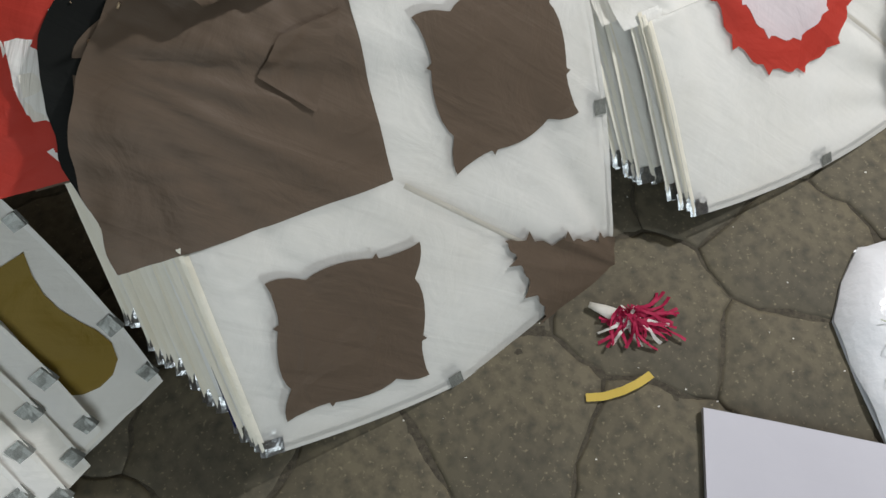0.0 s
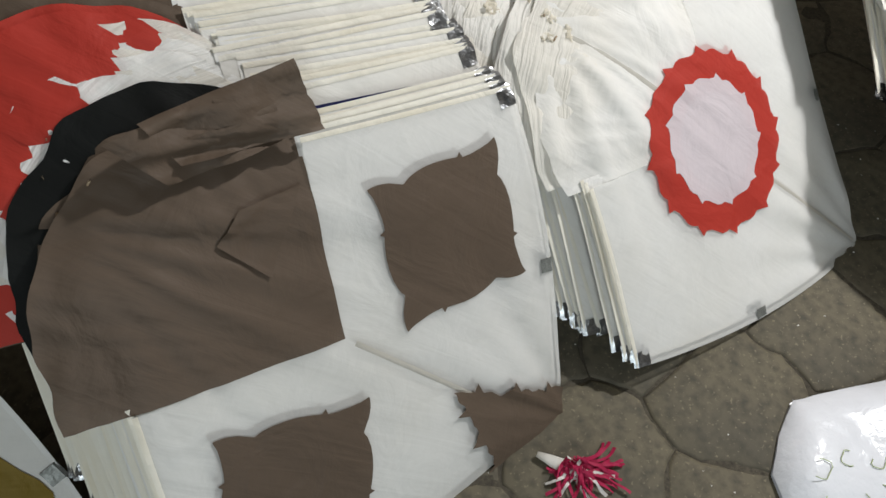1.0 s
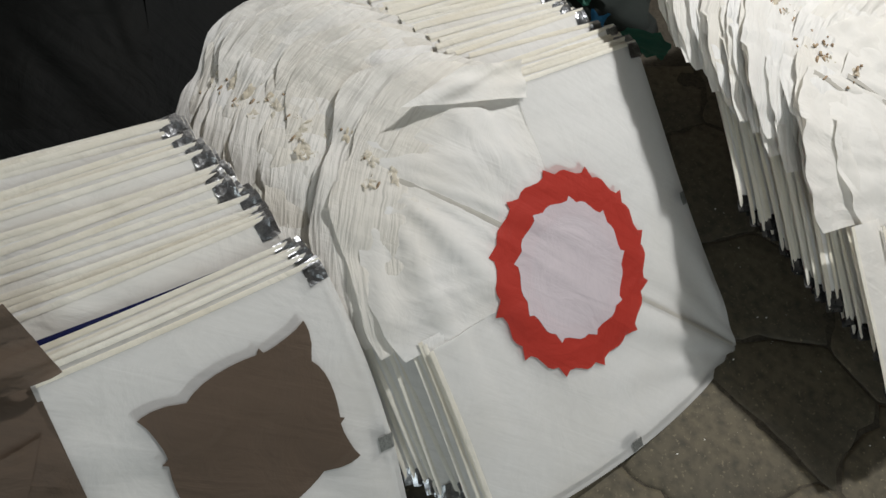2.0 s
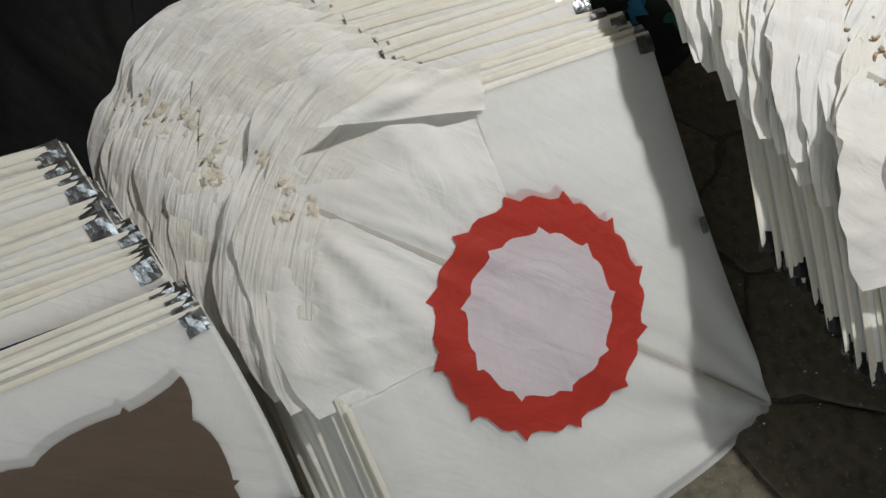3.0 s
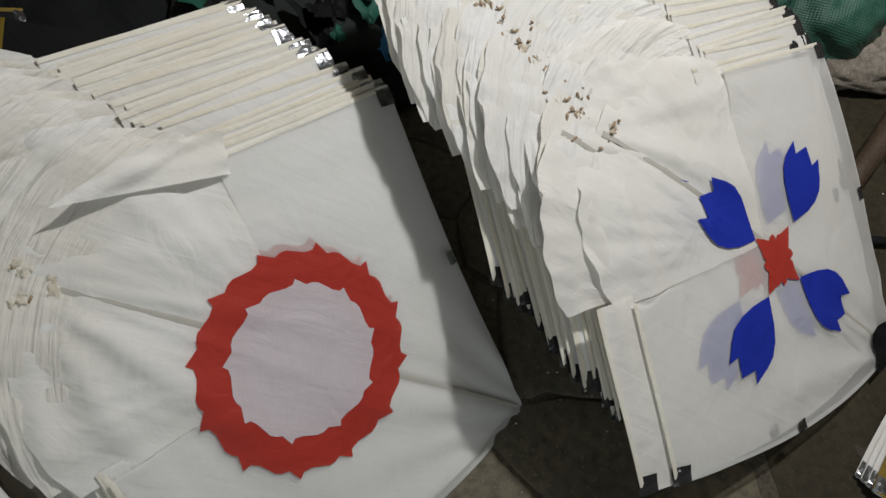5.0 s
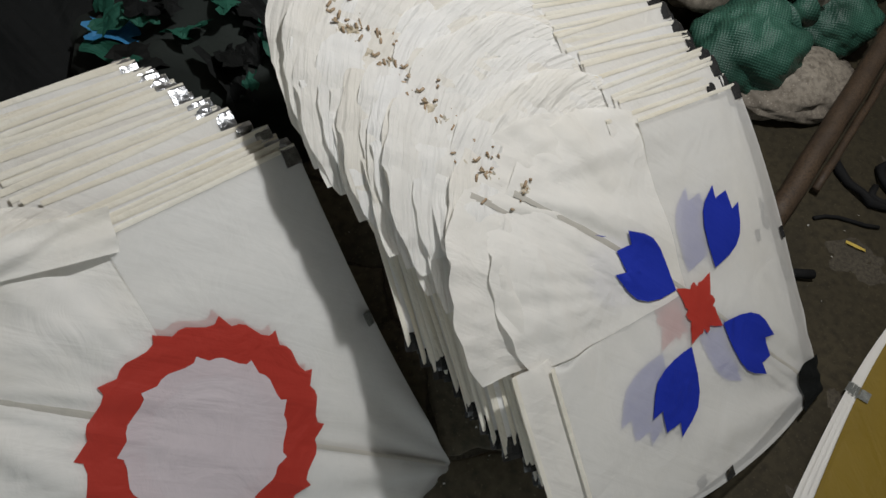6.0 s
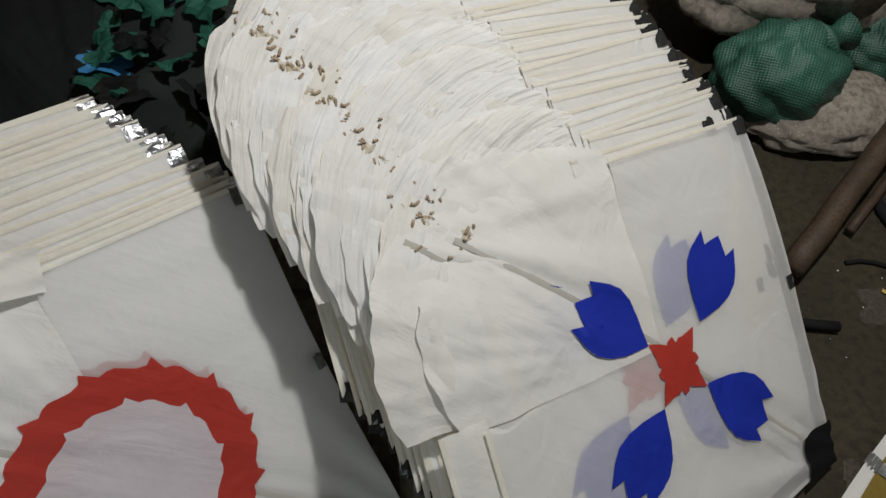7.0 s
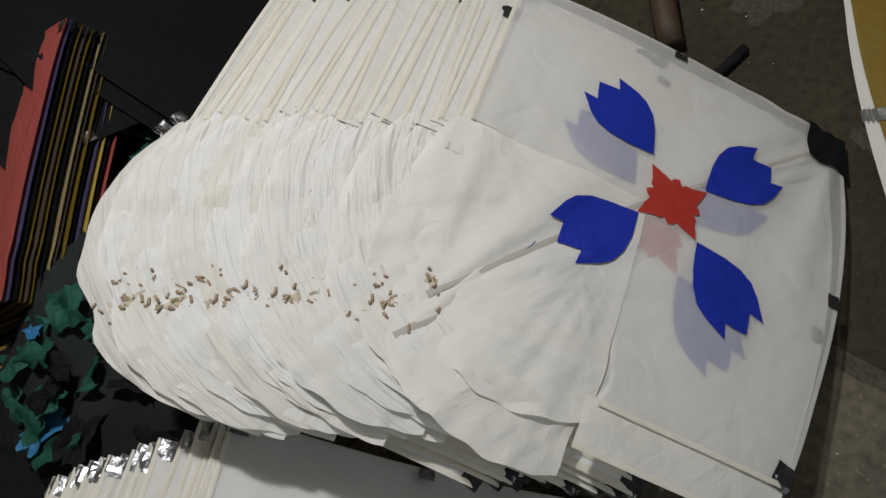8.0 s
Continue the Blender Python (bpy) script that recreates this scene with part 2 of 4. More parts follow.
class Shape:
    def __init__(self, right, tail, left, nose_y, over_r, over_l, curl, seed, base, bulge_r=0.0, bulge_l=0.028, left_mid=None, droop=0.02, rim=1.0):
        self.c = {(1, -1): Vector(right), (-1, -1): Vector(tail), (-1, 1): Vector(left), (1, 1): Vector((0, 0.45))}
        self.nose_y, self.over, self.curl, self.seed, self.base = nose_y, (over_r, over_l), curl, seed, base
        self.bulge_r, self.bulge_l, self.droop, self.rim = bulge_r, bulge_l, droop, rim
        self.left_mid = Vector(left_mid) if left_mid else (Vector(left) + Vector((0, 0.45))) / 2

    def plan(self, a, b):
        c = self.c
        sa, sb = (1 if a >= 0 else -1), (1 if b >= 0 else -1)
        mid_a = (c[(sa, 1)] + c[(sa, -1)]) / 2
        mid_b = self.left_mid if sb > 0 else (c[(1, sb)] + c[(-1, sb)]) / 2
        u, v = abs(a), abs(b)
        p = mid_a * u * (1 - v) + mid_b * v * (1 - u) + c[(sa, sb)] * u * v
        if a < 0:
            p = p + Vector((-0.7071, -0.7071)) * self.bulge_l * (1 - min(1, v) ** 2) * u * u
        if b < 0:
            p = p + Vector((0.7071, -0.7071)) * self.bulge_r * (1 - min(1, u) ** 2) * v * v
        return p

    def relief(self, p):
        s = self.base * 7.3
        ang = math.atan2(p.y - 0.40, p.x)
        d = (p - Vector((0, 0.40))).length
        crease = nz(ang * 6, s, 0.3) * 0.013 * min(1, d / 0.15) * max(0, 1 - d / 0.62) ** 0.7
        slack = nz(p.x * 4, p.y * 4, s) * 0.006
        q = max(0.0, -p.y - abs(p.x) * 0.3)
        tail = nz(math.atan2(p.y + 0.5, p.x) * 5, s, 8.0) * 0.012 * min(1.0, q * 4) * min(1.0, math.hypot(p.x, p.y + 0.5) / 0.16)
        own = nz(p.x * 6, p.y * 6, self.seed) * 0.0012
        pleat = 0.0045 * (1 - abs(nz(ang * 9, s + 2.0, 1.3))) ** 5 * min(1, d / 0.10) * max(0, 1 - d / 0.50)
        return crease + pleat + slack + tail + own - 0.2 * max(0.0, abs(p.x) - 0.12) ** 2

    def at(self, a, b, lift=0.0):
        p = self.plan(a, b)
        return Vector((p.x, p.y, self.relief(p) + lift))

    def nose(self, th, t, lift=0.0):
        """The loose nose panel: th 0 at the right half edge, 1 at the left one; t from the middle out."""
        ang = th * math.pi / 2
        bulge = math.sin(th * math.pi)
        wob = 1 + 0.045 * nz(th * 4.5, self.seed * 3.1) * t + 0.016 * nz(th * 15, self.seed * 2.1) * t - 0.03 * math.exp(-((th - 0.5) / 0.05) ** 2) * t
        mr, ml = self.plan(1, 0), self.left_mid
        k = (1 - bulge) * (1 + self.over[0] * (1 - th) + self.over[1] * th) + bulge * (self.nose_y / ((mr + ml).y * 0.7071))
        p = (mr * math.cos(ang) + ml * math.sin(ang)) * k * wob * t
        e = max(0.0, (t - 0.5) / 0.5)
        fall = -self.curl * e ** 2 * (0.3 + 0.7 * bulge + 0.3 * th * bulge) - self.droop * th * t * t
        fold = (0.030 * nz(th * 5, t * 0.8, self.base) + 0.008 * nz(th * 19, t * 0.6, self.base + 3) + 0.004 * nz(th * 3.2, 0.5, self.seed) * e) * max(0, t - 0.35) * min(1, abs(th - 0.5) * 8 + 0.15)
        fold += 0.0025 * math.sin(t * (34 + 9 * nz(self.seed, 2.0)) + self.seed * 2.7 + 2.2 * nz(th * 4, self.seed)) * e * (0.5 + nz(th * 3, self.seed + 7))
        # a rim that curls up here and down there, and fine crumples towards it
        fold += self.rim * (0.010 * e ** 4 * nz(th * 5.5, self.base, self.seed * 0.2) + 0.006 * e ** 3 * nz(th * 9, self.seed * 1.3) + 0.0035 * e ** 2 * nz(th * 17, t * 2, self.seed * 0.35))
        fold += self.rim * 0.0025 * e * (1 - abs(nz(th * 12, t * 1.5, self.seed * 0.6))) ** 4
        ends = min(1.0, th * 6, (1 - th) * 6 + 0.0)
        return Vector((p.x, p.y, self.relief(p) + fall + fold * max(0.0, ends) + lift))


def petal_outline(shape_name, teeth=12):
    """Outline points round the origin, unit size."""
    pts = []
    if shape_name == "wavy":
        # a square with leaf-like corners; each side has a spike, a hump and a notch
        side_line = ((0, 1.0), (0.06, 0.955), (0.14, 0.93), (0.22, 0.915), (0.285, 0.92), (0.30, 1.0), (0.325, 0.945), (0.40, 0.975), (0.48, 0.995), (0.56, 1.0), (0.64, 0.985), (0.71, 0.945), (0.755, 0.895), (0.79, 0.925), (0.85, 0.98), (0.92, 1.01), (0.97, 1.01))
        for side in range(4):
            ang = side * math.pi / 2
            for f, y in side_line:
                x = 1 - 2 * f
                pts.append((x * math.cos(ang) - y * math.sin(ang), x * math.sin(ang) + y * math.cos(ang)))
    elif shape_name == "ring":
        for k in range(teeth):
            for f, r in ((0, 1.0), (0.05, 0.935), (0.2, 0.915), (0.38, 0.93), (0.52, 0.95), (0.64, 0.945), (0.76, 0.92)):
                ang = (k + f + 0.07 * nz(k * 3.7, 0.5)) / teeth * math.tau
                pts.append((r * math.cos(ang), r * math.sin(ang)))
    elif shape_name == "petal":
        # tip at (0, -1), three teeth at the top
        half = [(0, -1.0), (0.20, -0.78), (0.44, -0.50), (0.64, -0.18), (0.73, 0.15), (0.69, 0.45), (0.52, 0.93), (0.33, 0.66), (0.23, 0.78), (0.0, 1.02)]
        pts = half + [(-x, y) for x, y in half[-2:0:-1]]
    elif shape_name == "drop":
        # a waisted drop: broad round end at the top, flared square end below
        half = [(0.0, 1.0), (0.22, 0.95), (0.40, 0.80), (0.47, 0.58), (0.44, 0.34), (0.35, 0.08), (0.28, -0.18), (0.27, -0.45), (0.32, -0.72), (0.42, -1.0)]
        pts = half + [(-x, y) for x, y in half[:0:-1]]
    elif shape_name == "cross":
        for k in range(4):
            for r, f in ((1.0, 0), (0.68, 0.17), (0.62, 0.30), (0.52, 0.36), (0.66, 0.48), (0.62, 0.62), (0.55, 0.70), (0.70, 0.84)):
                ang = (k + f) * math.pi / 2
                pts.append((r * math.cos(ang), r * math.sin(ang)))
    return pts


def cutout(shape, name, outline, centre, size, turn, material, parent, lift, label="", inner=None, squash=1.0):
    """A pasted paper cut-out laid on the kite's face; with inner, a ring that leaves that share open."""
    bm = bmesh.new()
    cx, cy = centre
    ca, sa = math.cos(radians(turn)), math.sin(radians(turn))
    steps = 14
    rings = []
    for k in range(steps + 1):
        f = k / steps if inner is None else inner + (1 - inner) * k / steps
        if inner is None and k == 0:
            rings.append(None)
            continue
        row = []
        for x, y in outline:
            x, y = x * f * size, y * f * size * squash
            p = Vector((cx + x * ca - y * sa, cy + x * sa + y * ca))
            row.append(bm.verts.new((p.x, p.y, shape.relief(p) + lift)))
        rings.append(row)
    n = len(outline)
    if rings[0] is None:
        p = Vector((cx, cy))
        mid = bm.verts.new((cx, cy, shape.relief(p) + lift))
        for i in range(n):
            bm.faces.new((mid, rings[1][i], rings[1][(i + 1) % n]))
        rings = rings[1:]
    for a, b in zip(rings, rings[1:]):
        for i in range(n):
            bm.faces.new((a[i], b[i], b[(i + 1) % n], a[(i + 1) % n]))
    return part(name, bm, material, parent, label)


def tape_piece(name, shape, a0, b0, a1, b1, width, material, parent, seed, crumple=0.0016, label=""):
    """A short tape from (a0, b0) to (a1, b1) in square coordinates, folded over the edge."""
    p, q = shape.at(a0, b0), shape.at(a1, b1)
    d = q - p
    side = Vector((-d.y, d.x, 0)).normalized() * width

    def f(u, v):
        w = p + d * u + side * (v - 0.5)
        w.z += 0.0025 + crumple * 2.4 * nz(u * 1.6 + seed * 5.1, v * 1.6, seed) - 0.004 * max(0, u - 0.8) * 5
        return w
    return part(name, sheet(f, 5, 4), material, parent, label, smooth=False)


def kite(name, shape, nose_material, label, patterned=None, tape=FOIL, rest=PAPER, group="", mid_tape=True, fine=8, spine=True, bare_nose=False, nose_end="clean"):
    root = new(name)
    tagged(root, label, "kite", group)
    bm = bmesh.new()
    for a0, a1, b0, b1 in ((0, 1, -1, 0), (-1, 0, -1, 0), (-1, 0, 0, 1)):
        sheet(lambda u, v: shape.at(a0 + (a1 - a0) * u, b0 + (b1 - b0) * v), fine, fine, bm)
    bmesh.ops.remove_doubles(bm, verts=bm.verts[:], dist=0.0004)
    part("paper", bm, rest, root)
    part("nose_panel", sheet(lambda u, v: shape.nose(u, max(v, 0.002), 0.0006), 72 if fine > 8 else 46, 30 if fine > 8 else 18), nose_material, root)
    # pasted hems along the stiff edges
    hem = 0.024
    for f in (lambda u, v: shape.at(1 - hem * v, -u, 0.0009 + 0.0007 * math.sin(v * math.pi)), lambda u, v: shape.at(-u, 1 - hem * v, 0.0009 + 0.0007 * math.sin(v * math.pi))):
        part("hem", sheet(f, fine + 2, 2), CREAM if rest in (PAPER, THIN) else rest, root)
    for f in (lambda u, v: shape.at(-1 + 0.02 * v, 1 - 2 * u, 0.0009), lambda u, v: shape.at(1 - 2 * u, -1 + 0.02 * v, 0.0009)):
        part("hem", sheet(f, 2 * fine, 1), rest, root)
    if spine:
        # the cane spine under its strip of paper
        x1, y1 = shape.c[(-1, -1)]
        def rib(u, v):
            w = 0.5 - abs(v - 0.5)
            if bare_nose:
                u = 0.52 + 0.48 * u
            if u < 0.5:
                p = shape.nose(0.5, 0.97 - 1.92 * u, 0.0008 + 0.0020 * w)
                return Vector((p.x + (v - 0.5) * 0.010, p.y, p.z))
            p = Vector((x1, y1)) * (0.96 * (u - 0.5) * 2)
            return Vector((p.x + (v - 0.5) * 0.008, p.y, shape.relief(p) + 0.0006 + 0.0022 * w))
        part("spine", sheet(rib, 24, 2), RIB, root)
    # scorched cane tips and glue flecks at the nose
    rnd = random.Random(shape.seed)
    patches, tips = {"paste": (2, 1), "scorched": (1, 6), "clean": (0, 1)}[nose_end]
    for _ in range(patches):
        g = shape.nose(0.5 + rnd.uniform(-0.05, 0.05), rnd.uniform(0.86, 0.95), 0.003)
        w, h, gs = rnd.uniform(0.012, 0.022), rnd.uniform(0.010, 0.018), rnd.random() * 40
        part("glue_patch", sheet(lambda u, v: g + Vector(((u - 0.5) * w + 0.006 * nz(v * 3, gs), (v - 0.5) * h + 0.006 * nz(u * 3, gs + 9), 0.008 * nz(u * 2.5, v * 2.5, gs))), 5, 5), GLUE, root, "yellowed crumpled paste patch")
    for _ in range(tips):
        th, t = 0.5 + rnd.uniform(-0.05, 0.05), rnd.uniform(0.88, 0.985)
        p = shape.nose(th, t, 0.002)
        q = p + Vector((rnd.uniform(-0.012, 0.012), rnd.uniform(-0.004, 0.012), rnd.uniform(0.0, 0.005)))
        part("cane_tip", rope_mesh([p, (p + q) / 2, q], rnd.uniform(0.0009, 0.0024), 5), SCORCH, root)
    tape_piece("corner_tape", shape, 0.90, -0.955, 1.005, -0.955, 0.028, tape, root, shape.seed)
    tape_piece("corner_tape", shape, -0.955, 0.90, -0.955, 1.005, 0.028, tape, root, shape.seed + 1)
    if mid_tape:
        tape_piece("edge_tape", shape, 0.03, -0.945, 0.03, -1.006, 0.024, GREY_TAPE if tape is FOIL else tape, root, shape.seed + 2, 0.0008)
        tape_piece("edge_tape", shape, -0.945, 0.03, -1.006, 0.03, 0.024, GREY_TAPE if tape is FOIL else tape, root, shape.seed + 3, 0.0008)
    if patterned:
        patterned(shape, root)
    return root


def brown_squares(shape, root):
    for cx, cy, turn in ((0.2, -0.092, 45), (-0.223, -0.037, 31)):
        cutout(shape, "brown_cutout", petal_outline("wavy"), (cx, cy), 0.113, turn, BROWN, root, 0.0020, "dark brown pasted square with scalloped sides")
    # the brown tail corner with a jagged border

    def tail(u, v):
        jag_u, jag_v = 0.05 * nz(v * 9, 3.0) + (0.05 if int(v * 28) % 9 == 4 else 0), 0.05 * nz(u * 9, 5.0) + (0.05 if int(u * 28) % 9 == 4 else 0)
        far, near = 0.30 + 0.26 * v + jag_u * u ** 12, 0.44 + 0.16 * u + jag_v * v ** 12
        return shape.at(-1.003 + far * u, -1.003 + near * v, 0.0060)
    part("brown_tail", sheet(tail, 28, 28), BROWN, root, "dark brown tail corner with a jagged border")


def folded_flap(shape, name, corners, lift, material, root, seed, label, fold=0.010):
    """A loose flap of paper folded over the face; corners in the kite's own plane."""
    a, b, c, d = [Vector(p) for p in corners]

    def f(u, v):
        p = a.lerp(b, u).lerp(d.lerp(c, u), v)
        z = shape.relief(p) + lift + fold * nz(u * 2.2 + seed, v * 3.1, seed) + fold * 0.7 * abs(nz(u * 3 - v * 5, seed, 2.0))
        return Vector((p.x, p.y, z))
    return part(name, sheet(f, 16, 12), material, root, label)


def red_ring(shape, root):
    cutout(shape, "red_ring", petal_outline("ring", 12), (-0.012, -0.003), 0.177, 45, RED, root, 0.0028, "red scalloped paper ring", 0.55)
    cutout(shape, "lilac_disc", petal_outline("ring", 9), (-0.012, 0.0), 0.123, 27, LILAC, root, 0.0036, "pale lilac paper disc")


def blue_flower(shape, root):
    cutout(shape, "flower_heart", petal_outline("cross"), (-0.016, -0.038), 0.069, -7, RED, root, 0.0030, "red four-pointed heart of the flower")
    for cx, cy, turn in ((0.139, -0.055, -88), (-0.006, 0.104, -3), (-0.025, -0.18, 176), (-0.161, -0.022, 84)):
        cutout(shape, "blue_petal", petal_outline("petal"), (cx, cy), 0.074, turn, BLUE, root, 0.0034, "deep blue paper petal")


def black_tail(shape, root):
    part("black_tail", sheet(lambda u, v: shape.at(-1.006 + 0.235 * u, -1.006 + 0.235 * v, 0.0062), 12, 12), BLACK, root, "black paper tail corner")


def frame_of(c, s, r):
    """The pose of a kite from its middle, the way to its nose and the way to its right corner."""
    s = Vector(s).normalized()
    r = Vector(r)
    r = (r - s * r.dot(s)).normalized()
    n = r.cross(s)
    m = Matrix((r, s, n)).transposed().to_4x4()
    m.translation = Vector(c)
    return m


def bundles(count, lo, hi, seed, sheets=(2, 4)):
    """Depths from lo to hi: loose bundles of a few sheets each, with uneven gaps between them."""
    rnd = random.Random(seed)
    gaps = [0.35 + rnd.random() ** 2 * 1.8 for _ in range(count)]
    out, run = [], 0.0
    for gap in gaps:
        run += gap
        at = lo + (hi - lo) * run / sum(gaps)
        out += [at - 0.007 * i for i in range(rnd.randint(*sheets))]
    return sorted(out)


def stack(front, templates, order, offset, depths, seed, spread=1.0):
    """Copies of the templates, from the front kite back along offset, in loose bundles."""
    rnd = random.Random(seed)
    for k, f in enumerate(depths):
        loose = spread * (0.35 + 0.65 * min(1.0, f * 6))
        jig = pose(rnd.uniform(-0.007, 0.007) * loose, rnd.uniform(-0.008, 0.008) * loose, -0.002, rnd.uniform(-0.35, 0.35) * loose, rnd.uniform(-0.4, 0.4) * loose, rnd.uniform(-2.0, 2.0) * loose)
        copy_thing(templates[order(k)], Matrix.Translation(Vector(offset) * f) @ front @ jig)


# ---- the room ----
CONCRETE = solid("grimy_concrete", (0.046, 0.037, 0.020), (0.028, 0.023, 0.013), 4.0, 0.75, 0.0, 0.4, 26.0, 0.25, 0.004)
STONE = solid("dusty_paving_stone", (0.135, 0.115, 0.076), (0.082, 0.073, 0.054), 3.2, 0.72, 0.0, 0.45, 22.0, 0.25, 0.004)
DIRT = solid("joint_dirt", (0.085, 0.073, 0.054), (0.052, 0.045, 0.034), 9.0, 0.9, 0.0, 0.6, 60.0, 0.2)
PLASTER = solid("smoky_plaster", (0.20, 0.18, 0.15), (0.12, 0.11, 0.095), 3.0, 0.9)


def slab(name, lo, hi, material, label, kind="structure", category="wall"):
    bm = bmesh.new()
    bmesh.ops.create_cube(bm, size=1.0)
    for v in bm.verts:
        v.co = Vector([lo[i] if v.co[i] < 0 else hi[i] for i in range(3)])
    return tagged(part(name, bm, material, None, "", False), label, category, "", kind)


X0, X1, Y0, Y1, TOP = -1.6, 3.2, -1.5, 2.75, 2.7
slab("wall_west", (X0 - 0.2, Y0, -0.1), (X0, Y1, TOP), PLASTER, "bare smoke-darkened plaster wall")
slab("wall_east", (X1, Y0, -0.1), (X1 + 0.2, Y1, TOP), PLASTER, "bare smoke-darkened plaster wall")
slab("wall_north", (X0 - 0.2, Y1, -0.1), (X1 + 0.2, Y1 + 0.2, TOP), PLASTER, "bare smoke-darkened plaster wall")
# unseen wall behind the camera; its opening is added to frame the fill light
slab("wall_south", (0.90, Y0 - 0.2, -0.1), (X1 + 0.2, Y0, TOP), PLASTER, "bare plaster wall beside an opening added for light")
slab("wall_south_left", (X0 - 0.2, Y0 - 0.2, -0.1), (-0.30, Y0, TOP), PLASTER, "bare plaster wall beside an opening added for light")
slab("wall_south_lintel", (-0.30, Y0 - 0.2, 2.25), (0.90, Y0, TOP), PLASTER, "bare plaster wall over an opening added for light")
slab("ceiling", (X0 - 0.2, Y0 - 0.2, TOP), (X1 + 0.2, Y1 + 0.2, TOP + 0.15), PLASTER, "dark plastered ceiling", "structure", "ceiling")
floor = tagged(part("floor", sheet(lambda u, v: Vector((X0 - 0.2 + 5.2 * u, Y0 - 0.2 + 4.65 * v, -0.0022 + 0.0035 * nz(u * 46, v * 41) + 0.0018 * nz(u * 150, v * 140))), 320, 290), DIRT), "irregular worn stone paving with dirt-filled joints", "floor", kind="structure")
# stack one: brown, white and red noses
F1 = frame_of((-0.061, 0.428, 0.295), (-0.76, 0, 0.65), (0.411, 0.775, 0.481))


def shape1(seed, curl=0.042, over=0.2, nose_y=0.41):
    return Shape((0.444, -0.087), (-0.034, -0.482), (-0.443, 0.010), nose_y, 0.0, over, curl, seed, 1.0, 0.026, 0.034, (-0.178, 0.225), 0.003 if seed < 1.1 else 0.009, 0.15)


G1 = "stack of brown-nosed kites"


def front_brown(shape, root):
    brown_squares(shape, root)
    folded_flap(shape, "creased_flap", ((0.150, 0.362), (0.301, 0.24), (0.245, 0.165), (0.128, 0.30)), 0.020, BROWN, root, 1.7, "creased fold of brown paper", 0.026)
    folded_flap(shape, "creased_flap", ((0.112, 0.385), (0.27, 0.262), (0.21, 0.20), (0.10, 0.30)), 0.008, BROWN, root, 4.1, "creased fold of brown paper", 0.022)
    folded_flap(shape, "pasted_patch", ((0.054, 0.218), (0.107, 0.215), (0.168, 0.157), (0.043, 0.138)), 0.0035, BROWN, root, 2.3, "pasted square repair patch", 0.003)


kite_front = kite("kite", shape1(1.0, 0.036, 0.24, 0.395), BROWN, "white paper kite with brown nose panel and brown scalloped squares", front_brown, rest=THIN, group=G1, fine=36, bare_nose=True)
kite_front.matrix_basis = F1
T1 = [kite("kite", shape1(2.0, 0.042, 0.2, 0.385), BROWN, "white paper kite with creased brown nose panel, stacked behind", brown_squares, rest=THIN, group=G1, fine=14, bare_nose=True),
      kite("kite", shape1(3.0, 0.050, 0.06, 0.352), NOSE, "plain white paper kite in the stack, silver-taped corners", group=G1, bare_nose=True),
      kite("kite", shape1(4.0, 0.053, 0.05, 0.419), NOSE, "white paper kite with soft creased nose, silver-taped corners", group=G1, bare_nose=True),
      kite("kite", shape1(5.0, 0.060, 0.42, 0.432), RED, "white paper kite with bright red nose panel", group=G1, bare_nose=True),
      kite("kite", shape1(6.0, 0.041, 0.18, 0.411), BLACK, "navy blue paper kite with black nose panel", rest=NAVY, group=G1, bare_nose=True),
      kite("kite", shape1(7.0, 0.068, 0.24, 0.42), BROWN, "white paper kite with dull brown nose panel", group=G1, bare_nose=True)]


# the sheets behind the front one: (kind, depth)
ROW1 = [(0, 0.045), (1, 0.080), (1, 0.105), (1, 0.130), (4, 0.19), (2, 0.31), (2, 0.33), (3, 0.52), (3, 0.55), (3, 0.575), (5, 0.62), (5, 0.66), (5, 0.69)]
ROW1 += [(1 if f < 0.4 else 2 if f < 0.5 else 5, f) for i, f in enumerate(bundles(9, 0.36, 1.0, 3))]
stack(F1, T1, lambda k: ROW1[k][0], (-0.175, 0.17, 0.105), [f for _, f in ROW1], 11, 0.9)

# stack two: the red ring
F2 = frame_of((0.581, 0.866, 0.245), (-0.818, 0.155, 0.554), (0.391, 0.856, 0.337))


def shape2(seed, curl=0.06, over=0.08, nose_y=0.405):
    return Shape((0.445, -0.005), (0.0, -0.45), (-0.45, -0.03), nose_y, 0.03, over, curl, seed, 1.5, -0.014, 0.03, None, 0.004 if seed < 1.6 else 0.010)


def front_ring(shape, root):
    red_ring(shape, root)
    folded_flap(shape, "loose_flap", ((0.088, 0.385), (0.193, 0.318), (0.262, 0.222), (0.209, 0.192)), 0.006, PAPER, root, 3.3, "loose folded flap of white paper", 0.009)


